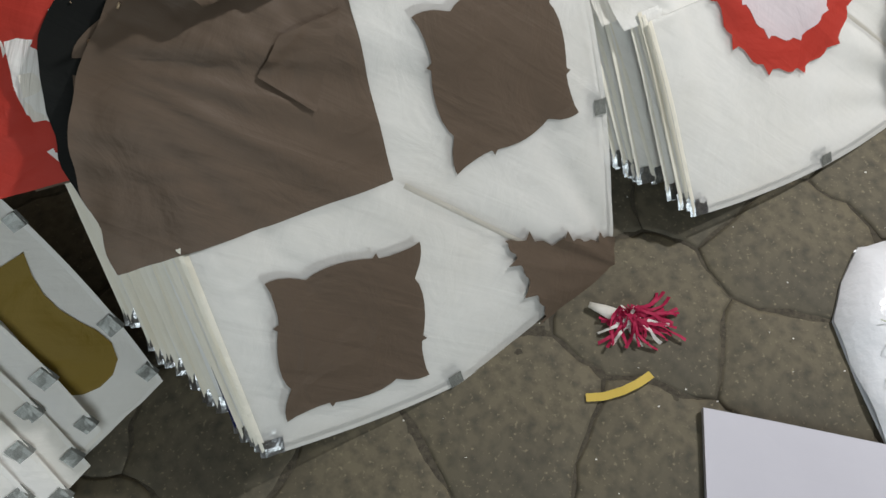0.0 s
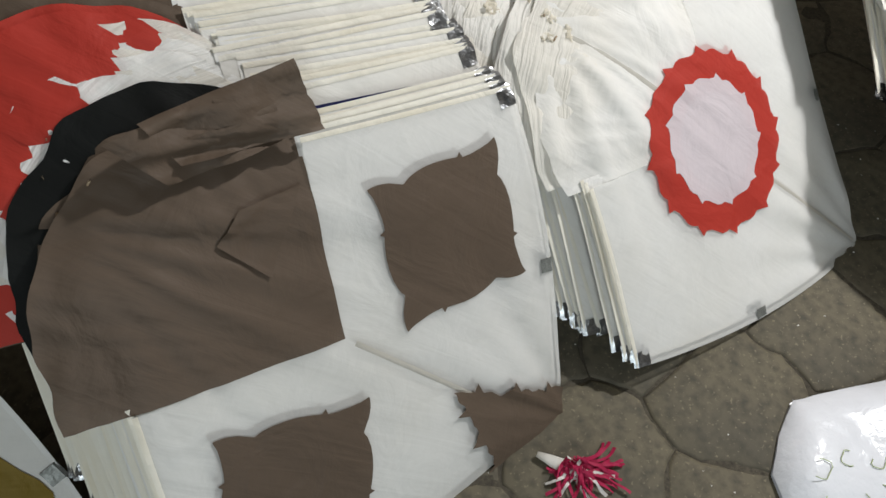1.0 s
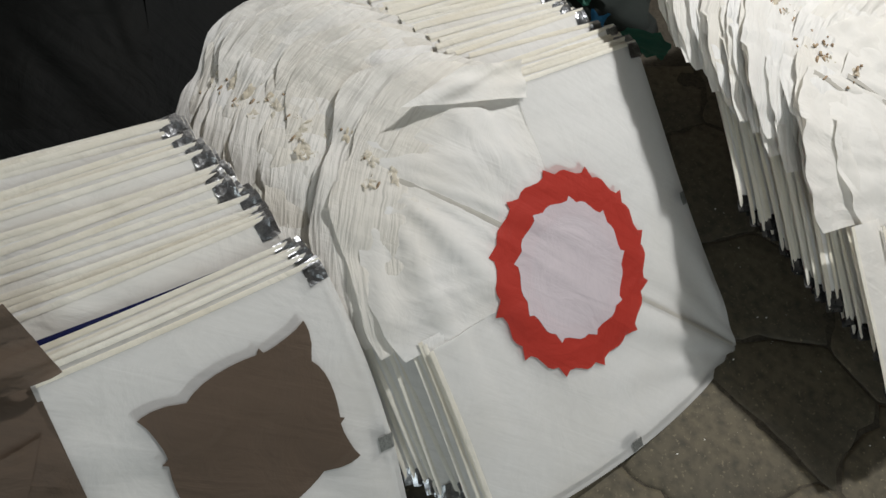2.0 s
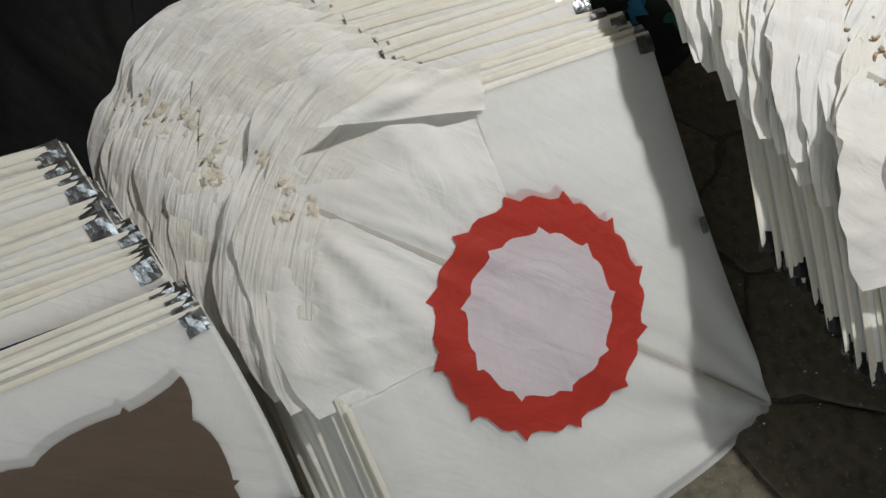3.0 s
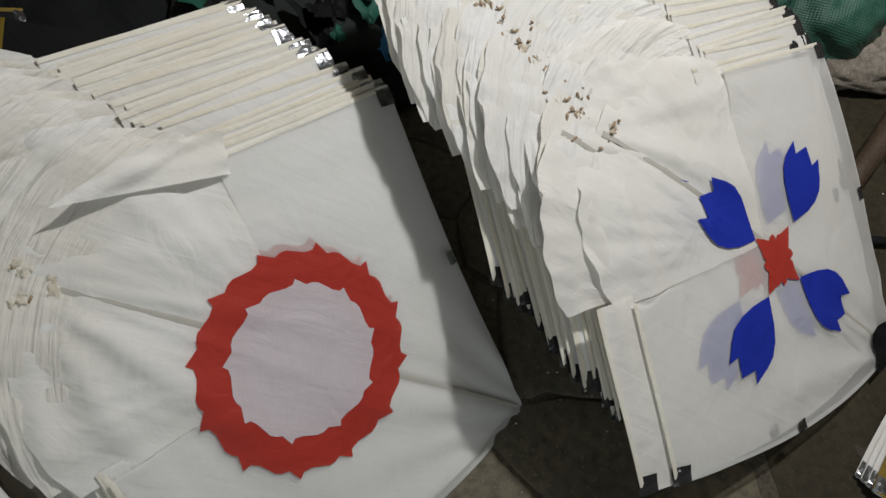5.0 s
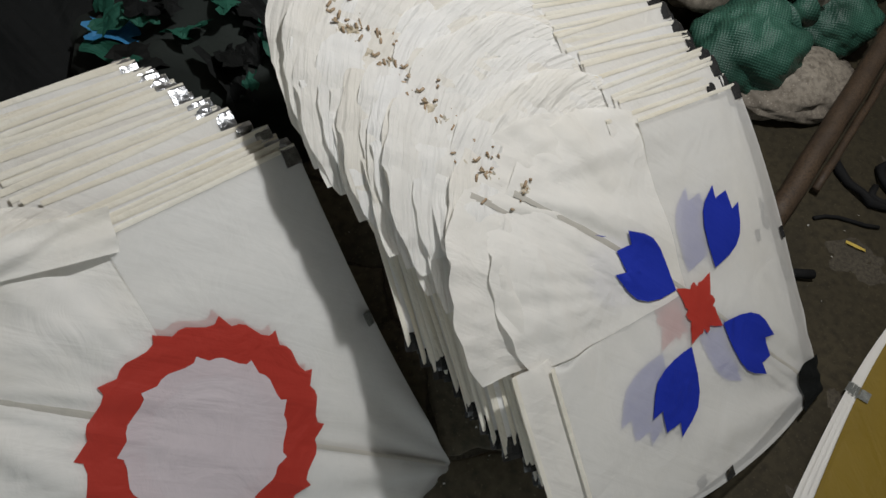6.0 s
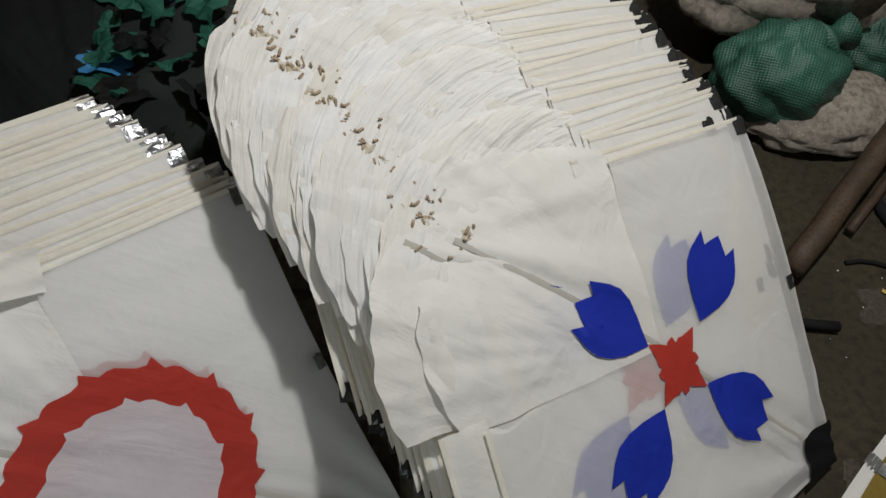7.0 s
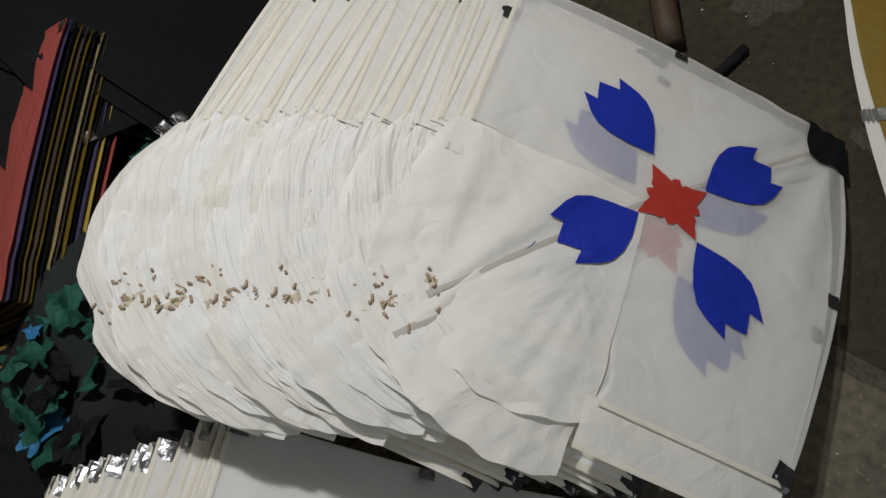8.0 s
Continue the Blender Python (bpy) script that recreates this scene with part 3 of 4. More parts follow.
G2 = "stack of white kites with red ring"
front2 = kite("kite", shape2(1.5, 0.036, 0.08, 0.405), PAPER, "white paper kite with red scalloped ring and lilac disc", front_ring, rest=THIN, group=G2, fine=36, nose_end="paste")
under2 = kite("kite", shape2(8.5, 0.034), PAPER, "white paper kite with red ring, under the top one", red_ring, group=G2, fine=14, nose_end="paste")
under2.matrix_basis = F2 @ pose(0.006, 0.010, -0.007)
front2.matrix_basis = F2
T2 = [kite("kite", shape2(sd, cu, ov, ny), NOSE, "plain white paper kite in the stack, silver-taped corners", group=G2, nose_end="paste", bare_nose=True)
      for sd, cu, ov, ny in ((2.5, 0.030, 0.15, 0.415), (3.5, 0.040, 0.05, 0.395), (4.5, 0.034, 0.2, 0.425), (5.5, 0.026, 0.1, 0.41), (6.5, 0.044, 0.14, 0.40), (7.5, 0.036, 0.02, 0.42), (9.5, 0.030, 0.18, 0.405), (10.5, 0.040, 0.08, 0.43))]
stack(F2, T2, lambda k: (k * 5) % 8, (-0.22, 0.15, 0.05), [0.05, 0.10, 0.14, 0.18, 0.34, 0.355] + bundles(16, 0.42, 1.0, 21, (1, 3)), 12, 1.1)

# stack three: the blue flower
F3 = frame_of((1.358, 0.948, 0.264), (-0.805, 0.283, 0.521), (0.453, 0.861, 0.233))


def shape3(seed, curl=0.06, over=0.1, nose_y=0.405):
    return Shape((0.448, -0.05), (-0.042, -0.438), (-0.432, 0.06), nose_y, 0.04, over, curl, seed, 1.2, 0.014, 0.034, None, 0.006 if seed < 1.3 else 0.018)


G3 = "stack of white kites with blue flower"


def flower(shape, root):
    blue_flower(shape, root)
    black_tail(shape, root)


front3 = kite("kite", shape3(1.2, 0.026, 0.1, 0.405), PAPER, "white paper kite with blue petals, red heart and black tail", flower, TAPE, THIN, G3, fine=36, nose_end="scorched")
front3.matrix_basis = F3
second3 = kite("kite", shape3(6.2, 0.024), PAPER, "white paper kite with blue petals, under the top one", blue_flower, TAPE, group=G3, fine=36)
second3.matrix_basis = F3 @ pose(-0.03, 0.055, -0.0105)
T3 = [kite("kite", shape3(sd, cu, ov - 0.09, ny), NOSE, "plain white paper kite in the stack, black-taped corners", None, TAPE, group=G3, bare_nose=True, nose_end="scorched")
      for sd, cu, ov, ny in ((2.2, 0.026, 0.22, 0.415), (3.2, 0.034, 0.08, 0.395), (4.2, 0.022, 0.24, 0.42), (5.2, 0.030, 0.14, 0.405), (7.2, 0.020, 0.2, 0.41), (8.2, 0.036, 0.1, 0.40), (9.2, 0.026, 0.26, 0.405), (10.2, 0.030, 0.18, 0.425), (11.2, 0.024, 0.12, 0.39))]
stack(F3, T3, lambda k: (k * 4) % 9, (-0.23, 0.33, 0.11), [0.105, 0.115, 0.125] + bundles(30, 0.13, 1.0, 34, (1, 2)), 13, 1.6)

# ---- the left stack with gold shapes ----
F4 = frame_of((-0.825, 0.155, 0.268), (-0.835, -0.156, 0.528), (0.223, 0.782, 0.582))


def shape4(seed):
    return Shape((0.44, 0.0), (0.0, -0.45), (-0.44, 0.0), 0.41, 0.0, 0.1, 0.05, seed, 1.4, 0.03, 0.02)


def gold_drops(shape, root):
    cutout(shape, "gold_cutout", petal_outline("drop"), (0.080, -0.285), 0.115, 131, GOLD, root, 0.0030, "olive gold pasted drop with a round end")
    cutout(shape, "gold_cutout", petal_outline("drop"), (0.21, -0.12), 0.10, -49, GOLD, root, 0.0030, "olive gold pasted drop with a round end")


def tail_tapes(shape, root):
    tape_piece("edge_tape", shape, -0.60, -0.93, -0.60, -1.006, 0.030, GREY_TAPE, root, shape.seed + 5, 0.0008)
    tape_piece("edge_tape", shape, -0.90, -0.93, -0.90, -1.006, 0.026, GREY_TAPE, root, shape.seed + 6, 0.0008)


def gold_and_tapes(shape, root):
    gold_drops(shape, root)
    tail_tapes(shape, root)


G4 = "stack of kites with gold drops"
gold_top = kite("kite", shape4(1.4), PAPER, "white paper kite with olive gold drops, silver-taped edge", gold_and_tapes, rest=PAPER, group=G4, fine=20, spine=False)
gold_top.matrix_basis = F4
T4 = [kite("kite", shape4(sd), PAPER, "white paper kite slid down in front of the stack, silver-taped", tail_tapes, group=G4, spine=False) for sd in (2.4, 3.4)]
rnd = random.Random(5)
for k in range(6):
    copy_thing(T4[k % 2], F4 @ pose(-0.080 - 0.042 * k, 0.078 + 0.012 * k + rnd.uniform(-0.008, 0.008), 0.026 + 0.013 * k, 0, 0, -1.6 * k + rnd.uniform(-2.5, 2.5)))
for k in range(7):
    m = Matrix.Translation(Vector((-0.02, 0.012, -0.004)) * (k + 1)) @ F4 @ pose(0, 0, -0.004 * (k + 1), 0, 0, rnd.uniform(-1, 1))
    copy_thing(T4[k % 2], m)

# ---- kites lying on the floor beyond the flower stack ----
G5 = "kites lying flat on the floor"


def shape5(seed):
    return Shape((0.45, 0.0), (0.0, -0.45), (-0.45, 0.0), 0.41, 0.0, 0.0, 0.01, seed, 2.0, 0.02, 0.02)


for k in range(4):
    g = kite("kite", shape5(11.0 + k), GOLD if k == 3 else PAPER, "olive gold and white paper kite lying on the floor", None, FOIL, GOLD if k == 3 else PAPER, G5, spine=False)
    g.matrix_basis = pose(1.965 + 0.003 * k, 0.515 - 0.004 * k, 0.03 + 0.006 * k, 0, 0, 171 + 0.8 * k)

# ---- dark kites at the back ----
G6 = "dark kites behind the stacks"


def shape6(seed):
    return Shape((0.45, 0.0), (0.0, -0.45), (-0.45, 0.0), 0.41, 0.0, 0.1, 0.06, seed, 3.0)


black_kite = kite("kite", shape6(21.0), BLACK, "black paper kite with gold-brown pasted edges", None, TAPE, BLACK, G6, spine=False)
for o in black_kite.children:
    if o.name.startswith("hem"):
        o.data.materials[0] = GOLD
part("gold_rim", sheet(lambda u, v: shape6(21.0).nose(0.08 + 0.84 * u, 0.965 + 0.03 * v, 0.0016), 46, 1), GOLD, black_kite, "gold-brown rim")
F6 = frame_of((-0.16, 1.30, 0.16), (-0.5, 0.3, 0.42), (0.6, 0.72, 0.1))
black_kite.matrix_basis = F6
for k in range(16):
    copy_thing(black_kite, Matrix.Translation(Vector((-0.045, 0.05, 0.004)) * (k + 1)) @ F6 @ pose(0, 0, 0, 0, 0, rnd.uniform(-5, 5)))
F6b = frame_of((0.36, 1.62, 0.12), (-0.4, 0.5, 0.36), (0.75, 0.62, 0.0))
for k in range(14):
    copy_thing(black_kite, Matrix.Translation(Vector((-0.03, 0.06, 0.004)) * k) @ F6b @ pose(0, 0, 0, 0, 0, rnd.uniform(-5, 5)))

# coloured kites stacked on edge
G7 = "coloured kites standing on edge"
row = [(ROSE, "faded red"), (PURPLE, "dusty purple"), (BLACK, "black"), (GOLD, "olive gold"), (BROWN, "brown"), (GOLD, "olive gold"), (BLACK, "black"), (CANE_PAPER, "straw yellow"), (BROWN, "brown"), (GOLD, "olive gold"), (BLACK, "black"), (PURPLE, "dusty purple"), (YELLOW, "yellow"), (BLACK, "black"), (ROSE, "faded red")]
EDGE0, EDGE1, LEAN = Vector((1.12, 2.23, 0.40)), Vector((0.60, 1.86, 0.34)), Vector((-0.50, 0.72, -0.30))
LEAN = (LEAN - (EDGE1 - EDGE0) * LEAN.dot(EDGE1 - EDGE0) / (EDGE1 - EDGE0).length_squared).normalized()
for k, (paint, word) in enumerate(row):
    g = kite("kite", shape6(30.0 + k), paint, word + " paper kite in a leaning coloured stack", None, FOIL, paint, G7, False, spine=False)
    e0 = EDGE0 - LEAN * 0.0035 * k - Vector((0, 0, 0.012 * k))
    e1 = EDGE1 - LEAN * (0.007 * k + 0.012 * (k * 7 % 5) / 4) - Vector((0, 0, 0.010 * k))
    mid = (e0 + e1) / 2 + LEAN * 0.318
    g.matrix_basis = frame_of(mid, mid - e1, e0 - mid)
F8 = frame_of((1.34, 2.32, 0.24), (-0.78, 0.25, 0.57), (0.38, 0.90, 0.20))
for k in range(9):
    paint, word = (GREEN, "dark green") if k == 4 else (BLACK, "black")
    g = kite("kite", shape6(45.0 + k), paint, word + " paper kite leaning at the back", None, FOIL, paint, G7, spine=False)
    g.matrix_basis = Matrix.Translation(Vector((-0.045, 0.012, 0.006)) * k) @ F8 @ pose(0, 0, 0, rnd.uniform(-2, 2), rnd.uniform(-3, 3), rnd.uniform(-30, 30))

# paper scraps spilled between the stacks
rnd = random.Random(8)
HEAP = solid("dark_cloth", (0.012, 0.016, 0.014), (0.02, 0.026, 0.022), 9.0, 0.9)


def lump(f_r, centre, radii, nu=28, nv=18, seed=0.0, rough=0.12, freq=2.4, floor_z=0.0):
    """A soft closed lump, flattened where it rests."""
    bm = bmesh.new()
    rows = []
    for j in range(nv + 1):
        ph = math.pi * j / nv
        ring = []
        for i in range(nu):
            th = math.tau * i / nu
            d = Vector((math.sin(ph) * math.cos(th), math.sin(ph) * math.sin(th), math.cos(ph)))
            k = 1 + rough * nz(d.x * freq + seed, d.y * freq, d.z * freq) + rough * 0.35 * nz(d.x * freq * 3, d.y * freq * 3 + seed, d.z * freq * 3) + f_r(d)
            p = Vector((centre[0] + d.x * radii[0] * k, centre[1] + d.y * radii[1] * k, max(floor_z, centre[2] + d.z * radii[2] * k)))
            ring.append(bm.verts.new(p))
        rows.append(ring)
    for a, b in zip(rows, rows[1:]):
        for i in range(nu):
            bm.faces.new((a[i], b[i], b[(i + 1) % nu], a[(i + 1) % nu]))
    bmesh.ops.remove_doubles(bm, verts=bm.verts[:], dist=0.0005)
    return bm


tagged(part("bundled_cloth", lump(lambda d: 0, (0.66, 1.78, 0.06), (0.36, 0.3, 0.2), 40, 24, 2.0, 0.25), HEAP), "dark cloth bundle under spilled paper scraps", "cloth")
colours = [(GREEN, "dark green")] * 4 + [(BLACK, "black")] * 3 + [(SKY, "sky blue"), (GREEN, "dark green")]
for k in range(34):
    paint, word = colours[k % len(colours)]
    w, h, sd = rnd.uniform(0.05, 0.15), rnd.uniform(0.03, 0.08), rnd.random() * 50
    def scrap(u, v):
        x, y = (u - 0.5) * w * (1 + 0.5 * nz(v * 4, sd)), (v - 0.5) * h * (1 + 0.9 * nz(u * 5, sd + 3))
        return Vector((x, y, 0.02 * nz(u * 2.2, v * 2.2, sd)))
    x, y = rnd.gauss(0.60, 0.10), rnd.gauss(1.70, 0.12)
    inside = 1 - ((x - 0.66) / 0.36) ** 2 - ((y - 1.78) / 0.3) ** 2
    z = 0.07 + 0.2 * math.sqrt(max(0.02, inside)) + 0.03 * rnd.random()
    ob = tagged(part("paper_scrap", sheet(scrap, 7, 6), paint, None, "", False), "torn " + word + " scrap of kite paper", "paper scrap", "spilled paper scraps")
    ob.matrix_basis = pose(x, y, z, rnd.uniform(-25, 25), rnd.uniform(-25, 25), rnd.uniform(0, 360))

for k in range(11):
    w, h, sd = rnd.uniform(0.07, 0.16), rnd.uniform(0.05, 0.09), rnd.random() * 50
    f = rnd.uniform(-0.16, 0.12)
    ob = tagged(part("paper_scrap", sheet(lambda u, v: Vector(((u - 0.5) * w * (1 + 0.4 * nz(v * 4, sd)), (v - 0.5) * h * (1 + 0.7 * nz(u * 5, sd + 3)), 0.02 * nz(u * 2.2, v * 2.2, sd))), 7, 6), GREEN if k % 5 else PINK, None, "", False), "torn " + ("dark green" if k % 5 else "pink") + " sheet of kite paper on the black kites", "paper scrap", "spilled paper scraps")
    ob.matrix_basis = Matrix.Translation((-0.36, 0.096, 0.048)) @ F8 @ pose(rnd.uniform(-0.40, -0.05), f - 0.08, 0.026, rnd.uniform(-15, 15), rnd.uniform(-15, 15), rnd.uniform(0, 360))

# ---- sacks, pole and cord ----
def mesh_cloth(name, colour, other, scale):
    m, nt, out = mat(name)
    co = nt.nodes.new("ShaderNodeTexCoord").outputs["Object"]
    b = node(nt, "ShaderNodeBsdfPrincipled", Roughness=0.5)
    sep = nt.nodes.new("ShaderNodeSeparateXYZ")
    nt.links.new(co, sep.inputs[0])
    waves = []
    for k, mix in enumerate(((1, 0.3, 0.6), (-0.35, 1, 0.5))):
        dot = nt.nodes.new("ShaderNodeVectorMath")
        dot.operation = "DOT_PRODUCT"
        dot.inputs[1].default_value = [c * scale for c in mix]
        nt.links.new(co, dot.inputs[0])
        sn = nt.nodes.new("ShaderNodeMath")
        sn.operation = "SINE"
        nt.links.new(dot.outputs["Value"], sn.inputs[0])
        waves.append(sn.outputs[0])
    mx = nt.nodes.new("ShaderNodeMath")
    mx.operation = "MULTIPLY"
    nt.links.new(waves[0], mx.inputs[0])
    nt.links.new(waves[1], mx.inputs[1])
    rg = nt.nodes.new("ShaderNodeMapRange")
    rg.inputs[1].default_value, rg.inputs[2].default_value = -0.6, 0.6
    nt.links.new(mx.outputs[0], rg.inputs[0])
    dirt = noisy(nt, co, 7.0, 0.4, 0.75)
    nt.links.new(mixed(nt, dirt, mixed(nt, rg.outputs[0], colour, other), tuple(c * 0.45 for c in colour)), b.inputs["Base Color"])
    bp = node(nt, "ShaderNodeBump", Strength=0.5, Distance=0.002)
    nt.links.new(rg.outputs[0], bp.inputs["Height"])
    nt.links.new(bp.outputs[0], b.inputs["Normal"])
    nt.links.new(b.outputs[0], out.inputs[0])
    return m


GREEN_SACK = mesh_cloth("green_woven_plastic", (0.018, 0.075, 0.05), (0.05, 0.15, 0.105), 620)
WHITE_SACK = solid("dirty_white_sacking", (0.30, 0.265, 0.215), (0.17, 0.145, 0.115), 5.0, 0.7, 0.0, 0.5, 18.0, 0.3, 0.01)
WOOD = solid("grimy_wood", (0.08, 0.05, 0.028), (0.04, 0.026, 0.016), 14.0, 0.65, 0.0, 0.6, 30.0)
CORD = solid("black_rubber_cord", (0.008, 0.008, 0.008), (0.014, 0.014, 0.014), 20.0, 0.8, 0.0, 0.2, 40.0, 0.15)
def folds(d):
    return 0.04 * math.sin(d.x * 9 + d.z * 14) * (1 - abs(d.z))
def sack(centre, radii, seed, material, label, neck_at, floor_z=0.0):
    root = new("sack")
    tagged(root, label, "sack")
    part("sack_body", lump(folds, centre, radii, 56, 34, seed, 0.2, 2.2, floor_z), material, root)
    c, e = Vector(centre), Vector(neck_at)
    path = [c.lerp(e, f) + Vector((0, 0, 0.02 * math.sin(f * 3))) for f in (0.6, 0.75, 0.88, 1.0, 1.12)]
    part("gathered_neck", rope_mesh(path, lambda f: radii[2] * (0.55 - 0.42 * math.sin(f * math.pi * 0.8) + 0.08 * f), 14), material, root, "gathered mouth of the sack")
    return root


sack((1.89, 1.62, 0.09), (0.145, 0.12, 0.12), 1.0, GREEN_SACK, "full green woven plastic sack on the floor", (2.02, 1.66, 0.16))
sack((2.19, 1.70, 0.08), (0.13, 0.10, 0.09), 3.0, GREEN_SACK, "slack green woven plastic sack beside the pole", (2.10, 1.76, 0.12))
sack((2.0, 1.56, 0.035), (0.20, 0.13, 0.055), 5.0, WHITE_SACK, "dirty white sack spread under the green one", (2.18, 1.56, 0.03))
sack((2.06, 1.87, 0.19), (0.36, 0.17, 0.19), 7.0, WHITE_SACK, "stuffed dirty white sack lying behind", (2.02, 1.70, 0.24))


def pole(points, r, label):
    tagged(part("pole", rope_mesh([Vector(p) + Vector((0.004 * nz(i * 0.9, r * 90), 0.004 * nz(i * 0.7, r * 50), 0)) for i, p in enumerate(points)], lambda f: r * (1 + 0.10 * nz(f * 9, r * 100)), 10), WOOD), label, "pole")
pole([(1.76 + 0.044 * i, 1.155 + 0.0375 * i, 0.035 + 0.009 * i) for i in range(22)], 0.026, "rough brown wooden pole lying against the sacks")
pole([(1.93 + 0.044 * i, 1.235 + 0.036 * i, 0.022 + 0.004 * i) for i in range(18)], 0.010, "thin brown wooden pole on the floor")
loop = [(2.037, 1.318), (2.03, 1.28), (2.034, 1.244), (2.045, 1.21), (2.06, 1.185), (2.09, 1.165), (2.12, 1.17), (2.135, 1.20), (2.12, 1.24), (2.14, 1.27), (2.175, 1.285), (2.19, 1.25), (2.17, 1.21), (2.13, 1.18), (2.09, 1.175), (2.07, 1.20), (2.10, 1.225)]
tagged(part("cord", rope_mesh([(x, y, 0.012 + 0.01 * (i % 5 == 3)) for i, (x, y) in enumerate(loop)], lambda f: 0.008 + 0.005 * math.sin(f * 19) ** 2, 8), CORD), "tangled black rubber cord on the floor", "cord")
tagged(part("cord", rope_mesh([(1.90 + 0.03 * i, 1.17 - 0.008 * i + 0.01 * math.sin(i), 0.006) for i in range(6)], 0.005, 6), CORD), "short black cord end on the floor", "cord")
tagged(part("stick", rope_mesh([(1.70 + 0.03 * i, 1.06 - 0.007 * i, 0.012) for i in range(5)], 0.011, 8), CORD), "charred black stick under the kite's edge", "stick")


def ribbon(points, width, material, label, category="paper strip"):
    pts = [Vector(p) for p in points]
    def f(u, v):
        k = u * (len(pts) - 1)
        i = min(int(k), len(pts) - 2)
        p = pts[i].lerp(pts[i + 1], k - i)
        d = (pts[i + 1] - pts[i]).normalized()
        return p + Vector((-d.y, d.x, 0.12 * math.sin(u * 5))) * (v - 0.5) * width
    return tagged(part("paper_strip", sheet(f, 14, 2), material), label, category)


ribbon([(0.222, 0.197, 0.005), (0.25, 0.198, 0.006), (0.28, 0.206, 0.010), (0.305, 0.217, 0.012), (0.328, 0.232, 0.010)], 0.013, YELLOW, "curled yellow paper strip on the stone floor")
ribbon([(1.95, 1.10, 0.004), (1.97, 1.08, 0.006), (1.985, 1.07, 0.004)], 0.008, YELLOW, "short yellow paper strip on the floor")

# ---- tassel, packet and loose sheet on the floor ----
rnd = random.Random(21)
MAGENTA = tissue("crimson_tassel_paper", (0.42, 0.02, 0.075), (0.30, 0.015, 0.05), 0.2, 0.0)
tassel = new("paper_tassel")
tagged(tassel, "crimson and white paper tassel lying on the stone floor", "tassel")
tassel.matrix_basis = pose(0.262, 0.335, 0.0)
part("white_neck", rope_mesh([(-0.022, 0.016, 0.012), (0.0, 0.006, 0.012), (0.02, -0.004, 0.012), (0.042, -0.012, 0.013)], lambda f: 0.005 + 0.016 * f * (1 - f * 0.4), 10, None, 0.5), PAPER, tassel, "twisted white paper neck")
for k in range(64):
    a = rnd.uniform(-2.35, 0.35)
    n, r0 = 7, rnd.uniform(0.03, 0.085)
    x, y = 0.036 + rnd.uniform(-0.015, 0.02), -0.006 + rnd.uniform(-0.012, 0.012)
    z0 = rnd.uniform(0.008, 0.03)
    bend = rnd.uniform(-1.0, 1.0)
    path = []
    for i in range(n):
        f = i / (n - 1)
        path.append(Vector((x + math.cos(a + bend * f) * r0 * f, y + math.sin(a + bend * f) * r0 * f * 0.75, 0.004 + z0 * (1 - f) + 0.008 * math.sin(f * 6 + k) ** 2)))
    def strand(u, v):
        q = u * (n - 1)
        i = min(int(q), n - 2)
        p = path[i].lerp(path[i + 1], q - i)
        d = (path[i + 1] - path[i]).normalized()
        return p + Vector((-d.y, d.x, 0.8 * math.sin(k + u * 4))) * (v - 0.5) * 0.0055
    part("strand", sheet(strand, 8, 1), PAPER if k % 6 == 0 else MAGENTA, tassel, "" if k % 6 else "white strand")

FILM = solid("glossy_white_plastic", (0.72, 0.73, 0.76), (0.62, 0.63, 0.66), 4.0, 0.24, 0.0, 0.6, 18.0, 0.5, 0.012, False)
SCRIBBLE = solid("pale_green_print", (0.36, 0.45, 0.20), (0.46, 0.50, 0.30), 40.0, 0.4)
LILAC_SHEET = solid("pale_lilac_card", (0.50, 0.49, 0.54), (0.44, 0.43, 0.48), 3.0, 0.55, 0.0, 0.15, 12.0, 0.4, 0.004, False)
packet = new("plastic_packet")
tagged(packet, "white plastic packet with pale green leaf print", "packet")
rim = [(0.635, 0.318), (0.665, 0.385), (0.705, 0.447), (0.79, 0.468), (0.90, 0.49), (1.0, 0.42), (1.0, 0.2), (0.93, 0.1), (0.80, 0.09), (0.668, 0.118), (0.648, 0.22)]
def packet_mesh(lift, top):
    bm = bmesh.new()
    c = Vector((0.82, 0.28))
    rings = []
    ks = (1.0, 0.99, 0.95, 0.85, 0.68, 0.5, 0.3, 0.1) if top else (1.0, 0.9)
    for k in ks:
        row = []
        for i in range(44):
            q = i / 44 * len(rim)
            j = int(q)
            p = Vector(rim[j]).lerp(Vector(rim[(j + 1) % len(rim)]), q - j)
            p = c + (p - c) * k
            z = lift * (1 - max(0, (k - 0.6) / 0.4) ** 2.5) * (0.8 + 0.5 * nz(p.x * 7, p.y * 7)) + 0.014 * abs(nz(p.x * 22, p.y * 9, 3.0)) if top else 0.002
            row.append(bm.verts.new((p.x, p.y, 0.006 + z if top else z)))
        rings.append(row)
    for a, b in zip(rings, rings[1:]):
        for i in range(44):
            bm.faces.new((a[i], a[(i + 1) % 44], b[(i + 1) % 44], b[i]))
    bm.faces.new(rings[-1])
    return bm
part("wrapping", packet_mesh(0.045, True), FILM, packet)
part("underside", packet_mesh(0.0, False), FILM, packet)
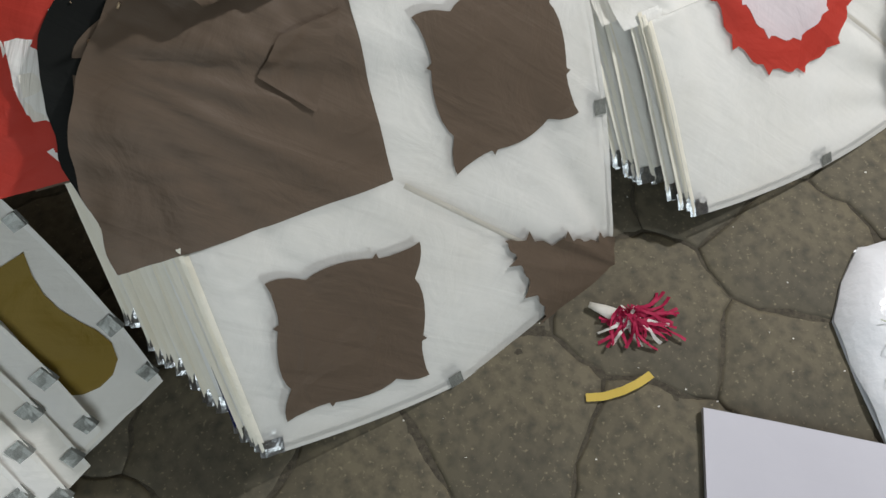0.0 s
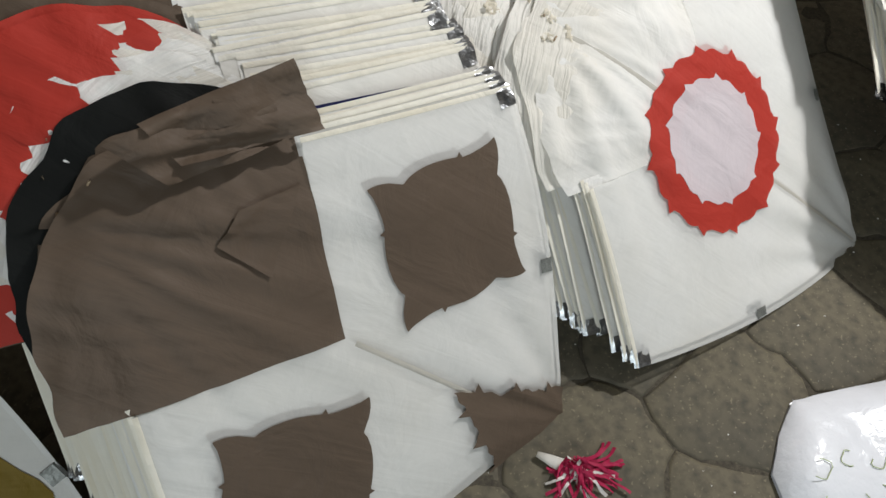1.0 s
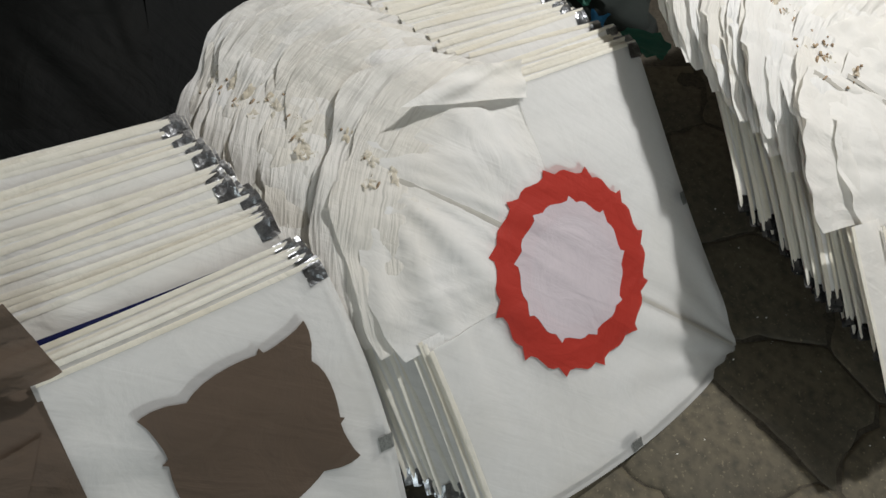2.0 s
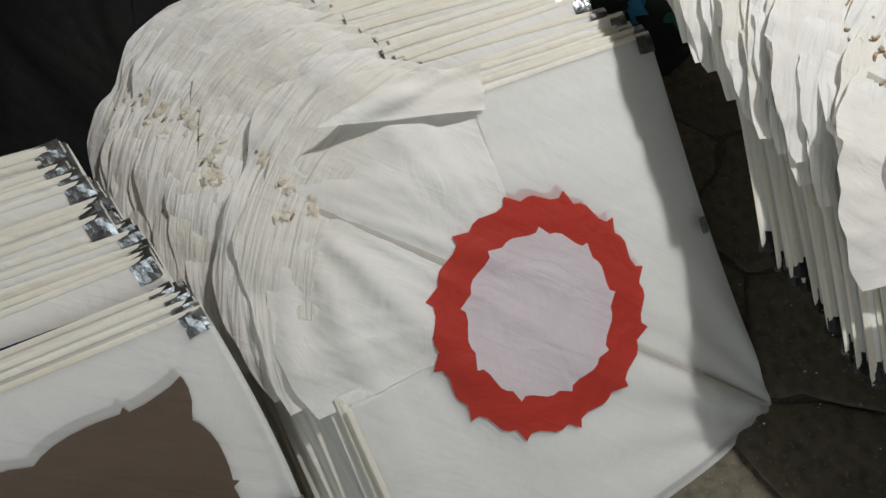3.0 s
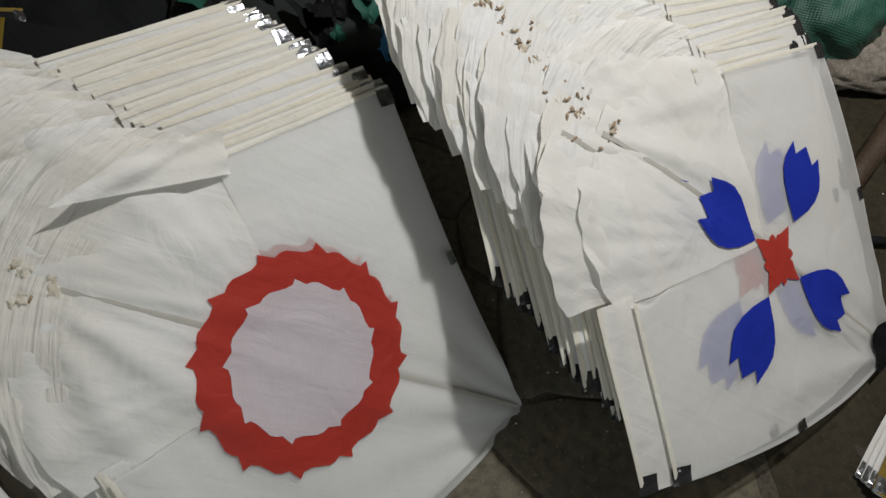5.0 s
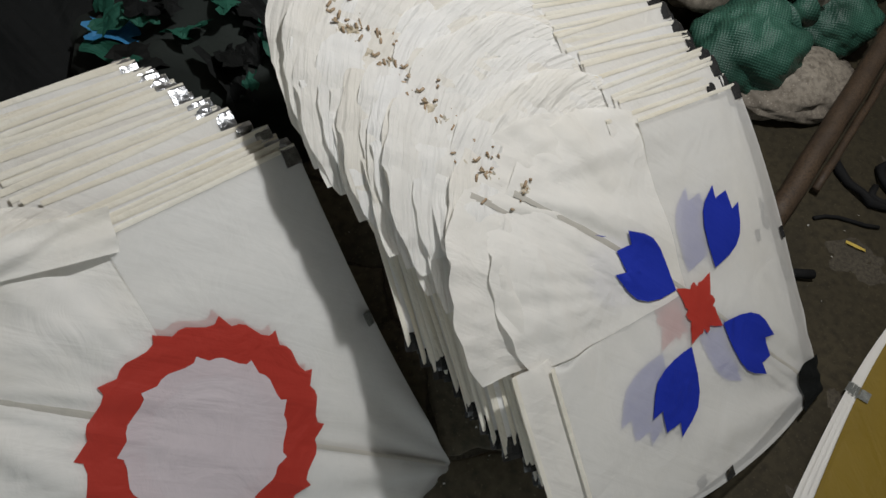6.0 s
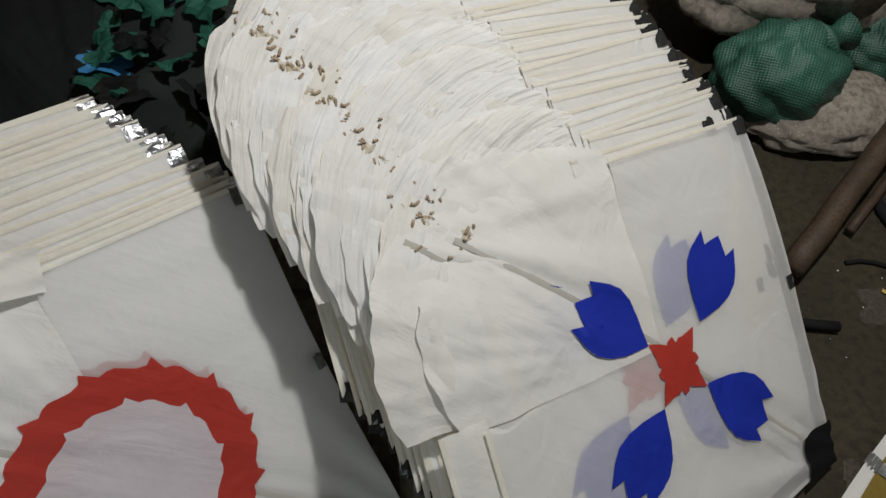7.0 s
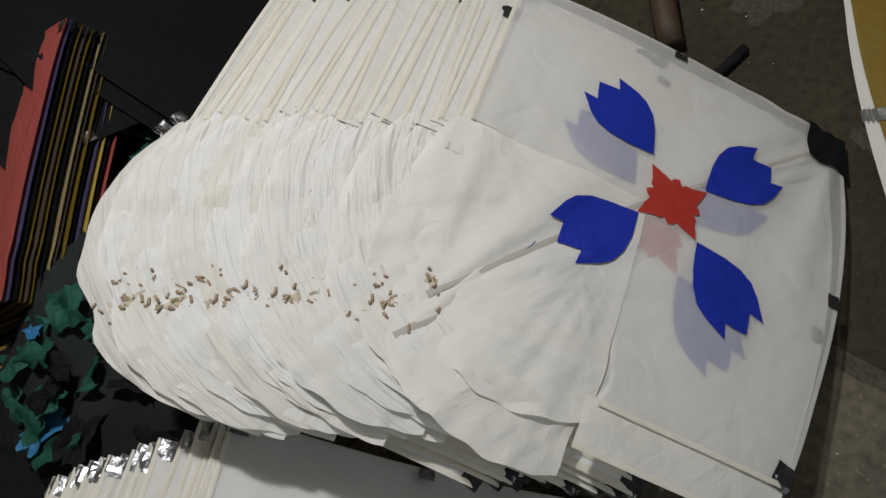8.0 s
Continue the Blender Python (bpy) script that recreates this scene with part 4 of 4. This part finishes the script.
for k in range(16):
    cx, cy = 0.70 + 0.05 * (k % 4) + rnd.uniform(-0.01, 0.01), 0.16 + 0.055 * (k // 4) + rnd.uniform(-0.01, 0.01)
    a0, rr = rnd.uniform(0, 6), rnd.uniform(0.012, 0.02)
    pts = []
    for i in range(9):
        a = a0 + i * 0.5
        px, py = cx + math.cos(a) * rr * (1 + 0.4 * math.sin(2 * a)), cy + math.sin(a) * rr
        pts.append((px, py, 0.006 + 0.045 * (0.8 + 0.5 * nz(px * 7, py * 7)) + 0.014 * abs(nz(px * 22, py * 9, 3.0)) + 0.002))
    part("leaf_print", rope_mesh(pts, 0.0009, 4), SCRIBBLE, packet, "pale green printed leaf outline")
def card(u, v):
    p = Vector((0.399, 0.177)).lerp(Vector((0.76, 0.098)), u).lerp(Vector((0.36, -0.14)).lerp(Vector((0.74, -0.2)), u), v)
    return Vector((p.x, p.y, 0.016 + 0.004 * nz(u * 2, v * 2)))
bm = sheet(card, 10, 8)
extr = bmesh.ops.extrude_face_region(bm, geom=bm.faces[:])
bmesh.ops.translate(bm, vec=(0, 0, -0.011), verts=[g for g in extr["geom"] if isinstance(g, bmesh.types.BMVert)])
tagged(part("lilac_sheet", bm, LILAC_SHEET, None, "", False), "pale lilac sheet of card lying on the floor", "card")

# ---- paving stones ----
rnd = random.Random(4)
seeds = [(0.544, 0.239), (0.589, 0.453), (0.359, 0.332), (0.338, 0.113), (0.83, 0.58), (0.10, 0.16)]
while len(seeds) < 75:
    best = max(((rnd.uniform(-1.0, 1.3), rnd.uniform(-0.4, 1.5)) for _ in range(14)), key=lambda p: min((p[0] - q[0]) ** 2 + (p[1] - q[1]) ** 2 for q in seeds))
    seeds.append(best)


def cell(k):
    x, y = seeds[k]
    poly = [(-1.1, -0.5), (1.36, -0.5), (1.36, 1.6), (-1.1, 1.6)]
    for j, (p, q) in enumerate(seeds):
        if j == k:
            continue
        nx, ny = p - x, q - y
        lim = (nx * (p + x) + ny * (q + y)) / 2
        out = []
        for (ax, ay), (bx, by) in zip(poly, poly[1:] + poly[:1]):
            da, db = nx * ax + ny * ay - lim, nx * bx + ny * by - lim
            if da <= 0:
                out.append((ax, ay))
            if (da < 0) != (db < 0):
                f = da / (da - db)
                out.append((ax + (bx - ax) * f, ay + (by - ay) * f))
        poly = out
    return poly


def stone(poly, cx, cy, sd):
    ring = []
    for (ax, ay), (bx, by) in zip(poly, poly[1:] + poly[:1]):
        for i in range(6):
            x, y = ax + (bx - ax) * i / 6, ay + (by - ay) * i / 6
            ring.append((x + 0.035 * nz(x * 7, y * 7, 1.0) + 0.008 * nz(x * 30, y * 30, 4.0), y + 0.035 * nz(x * 7, y * 7, 9.0) + 0.008 * nz(x * 30, y * 30, 6.0)))
    bm = bmesh.new()
    loops = []
    for k, z in ((0, -0.010), (0, -0.003), (0.008, 0.0), (0.05, 0.001)):
        row = []
        for x, y in ring:
            d = Vector((x - cx, y - cy))
            wob = 0.012 * nz(x * 14, y * 14) + 0.005 * nz(x * 50, y * 50)
            d = d * (1 - (0.001 + k + max(0.0, wob - 0.0015)) / max(0.05, d.length))
            row.append(bm.verts.new((d.x, d.y, z + (0.003 * nz(x * 9, y * 9, sd) if z > -0.01 else 0))))
        loops.append(row)
    n = len(ring)
    for a, b in zip(loops, loops[1:]):
        for i in range(n):
            bm.faces.new((a[i], a[(i + 1) % n], b[(i + 1) % n], b[i]))
    mid = bm.verts.new((0, 0, 0.002))
    for i in range(n):
        bm.faces.new((loops[-1][i], loops[-1][(i + 1) % n], mid))
    return bm


for k, (x, y) in enumerate(seeds):
    ob = part("stone", stone(cell(k), x, y, k * 1.7), STONE, floor)
    ob.location = (x, y, 0)
slabm = sheet(lambda u, v: Vector((1.37 + 1.83 * u, -1.5 + 4.25 * v, 0.004 * nz(u * 12, v * 26))), 30, 60)
part("concrete_patch", slabm, CONCRETE, floor, "worn grey-brown concrete")

rnd = random.Random(77)
fleck = bmesh.new()
for _ in range(260):
    x, y, r, t0 = rnd.uniform(-0.3, 2.4), rnd.uniform(-0.1, 1.3), rnd.uniform(0.0005, 0.0017), rnd.uniform(0, 6)
    fleck.faces.new([fleck.verts.new((x + r * math.cos(t0 + a) * (1 + rnd.random()), y + r * math.sin(t0 + a), 0.0052 + rnd.random() * 0.002)) for a in (0, 1.7, 3.1, 4.6)])
tagged(part("paper_flecks", fleck, PAPER, None, "", False), "tiny pale paper flecks and dust strewn over the floor", "litter", "", "stuff")

# the pattern kites stand ready in the stacks now
for ob in T1 + T2 + T3 + T4:
    for o in (*ob.children_recursive, ob):
        bpy.data.objects.remove(o)
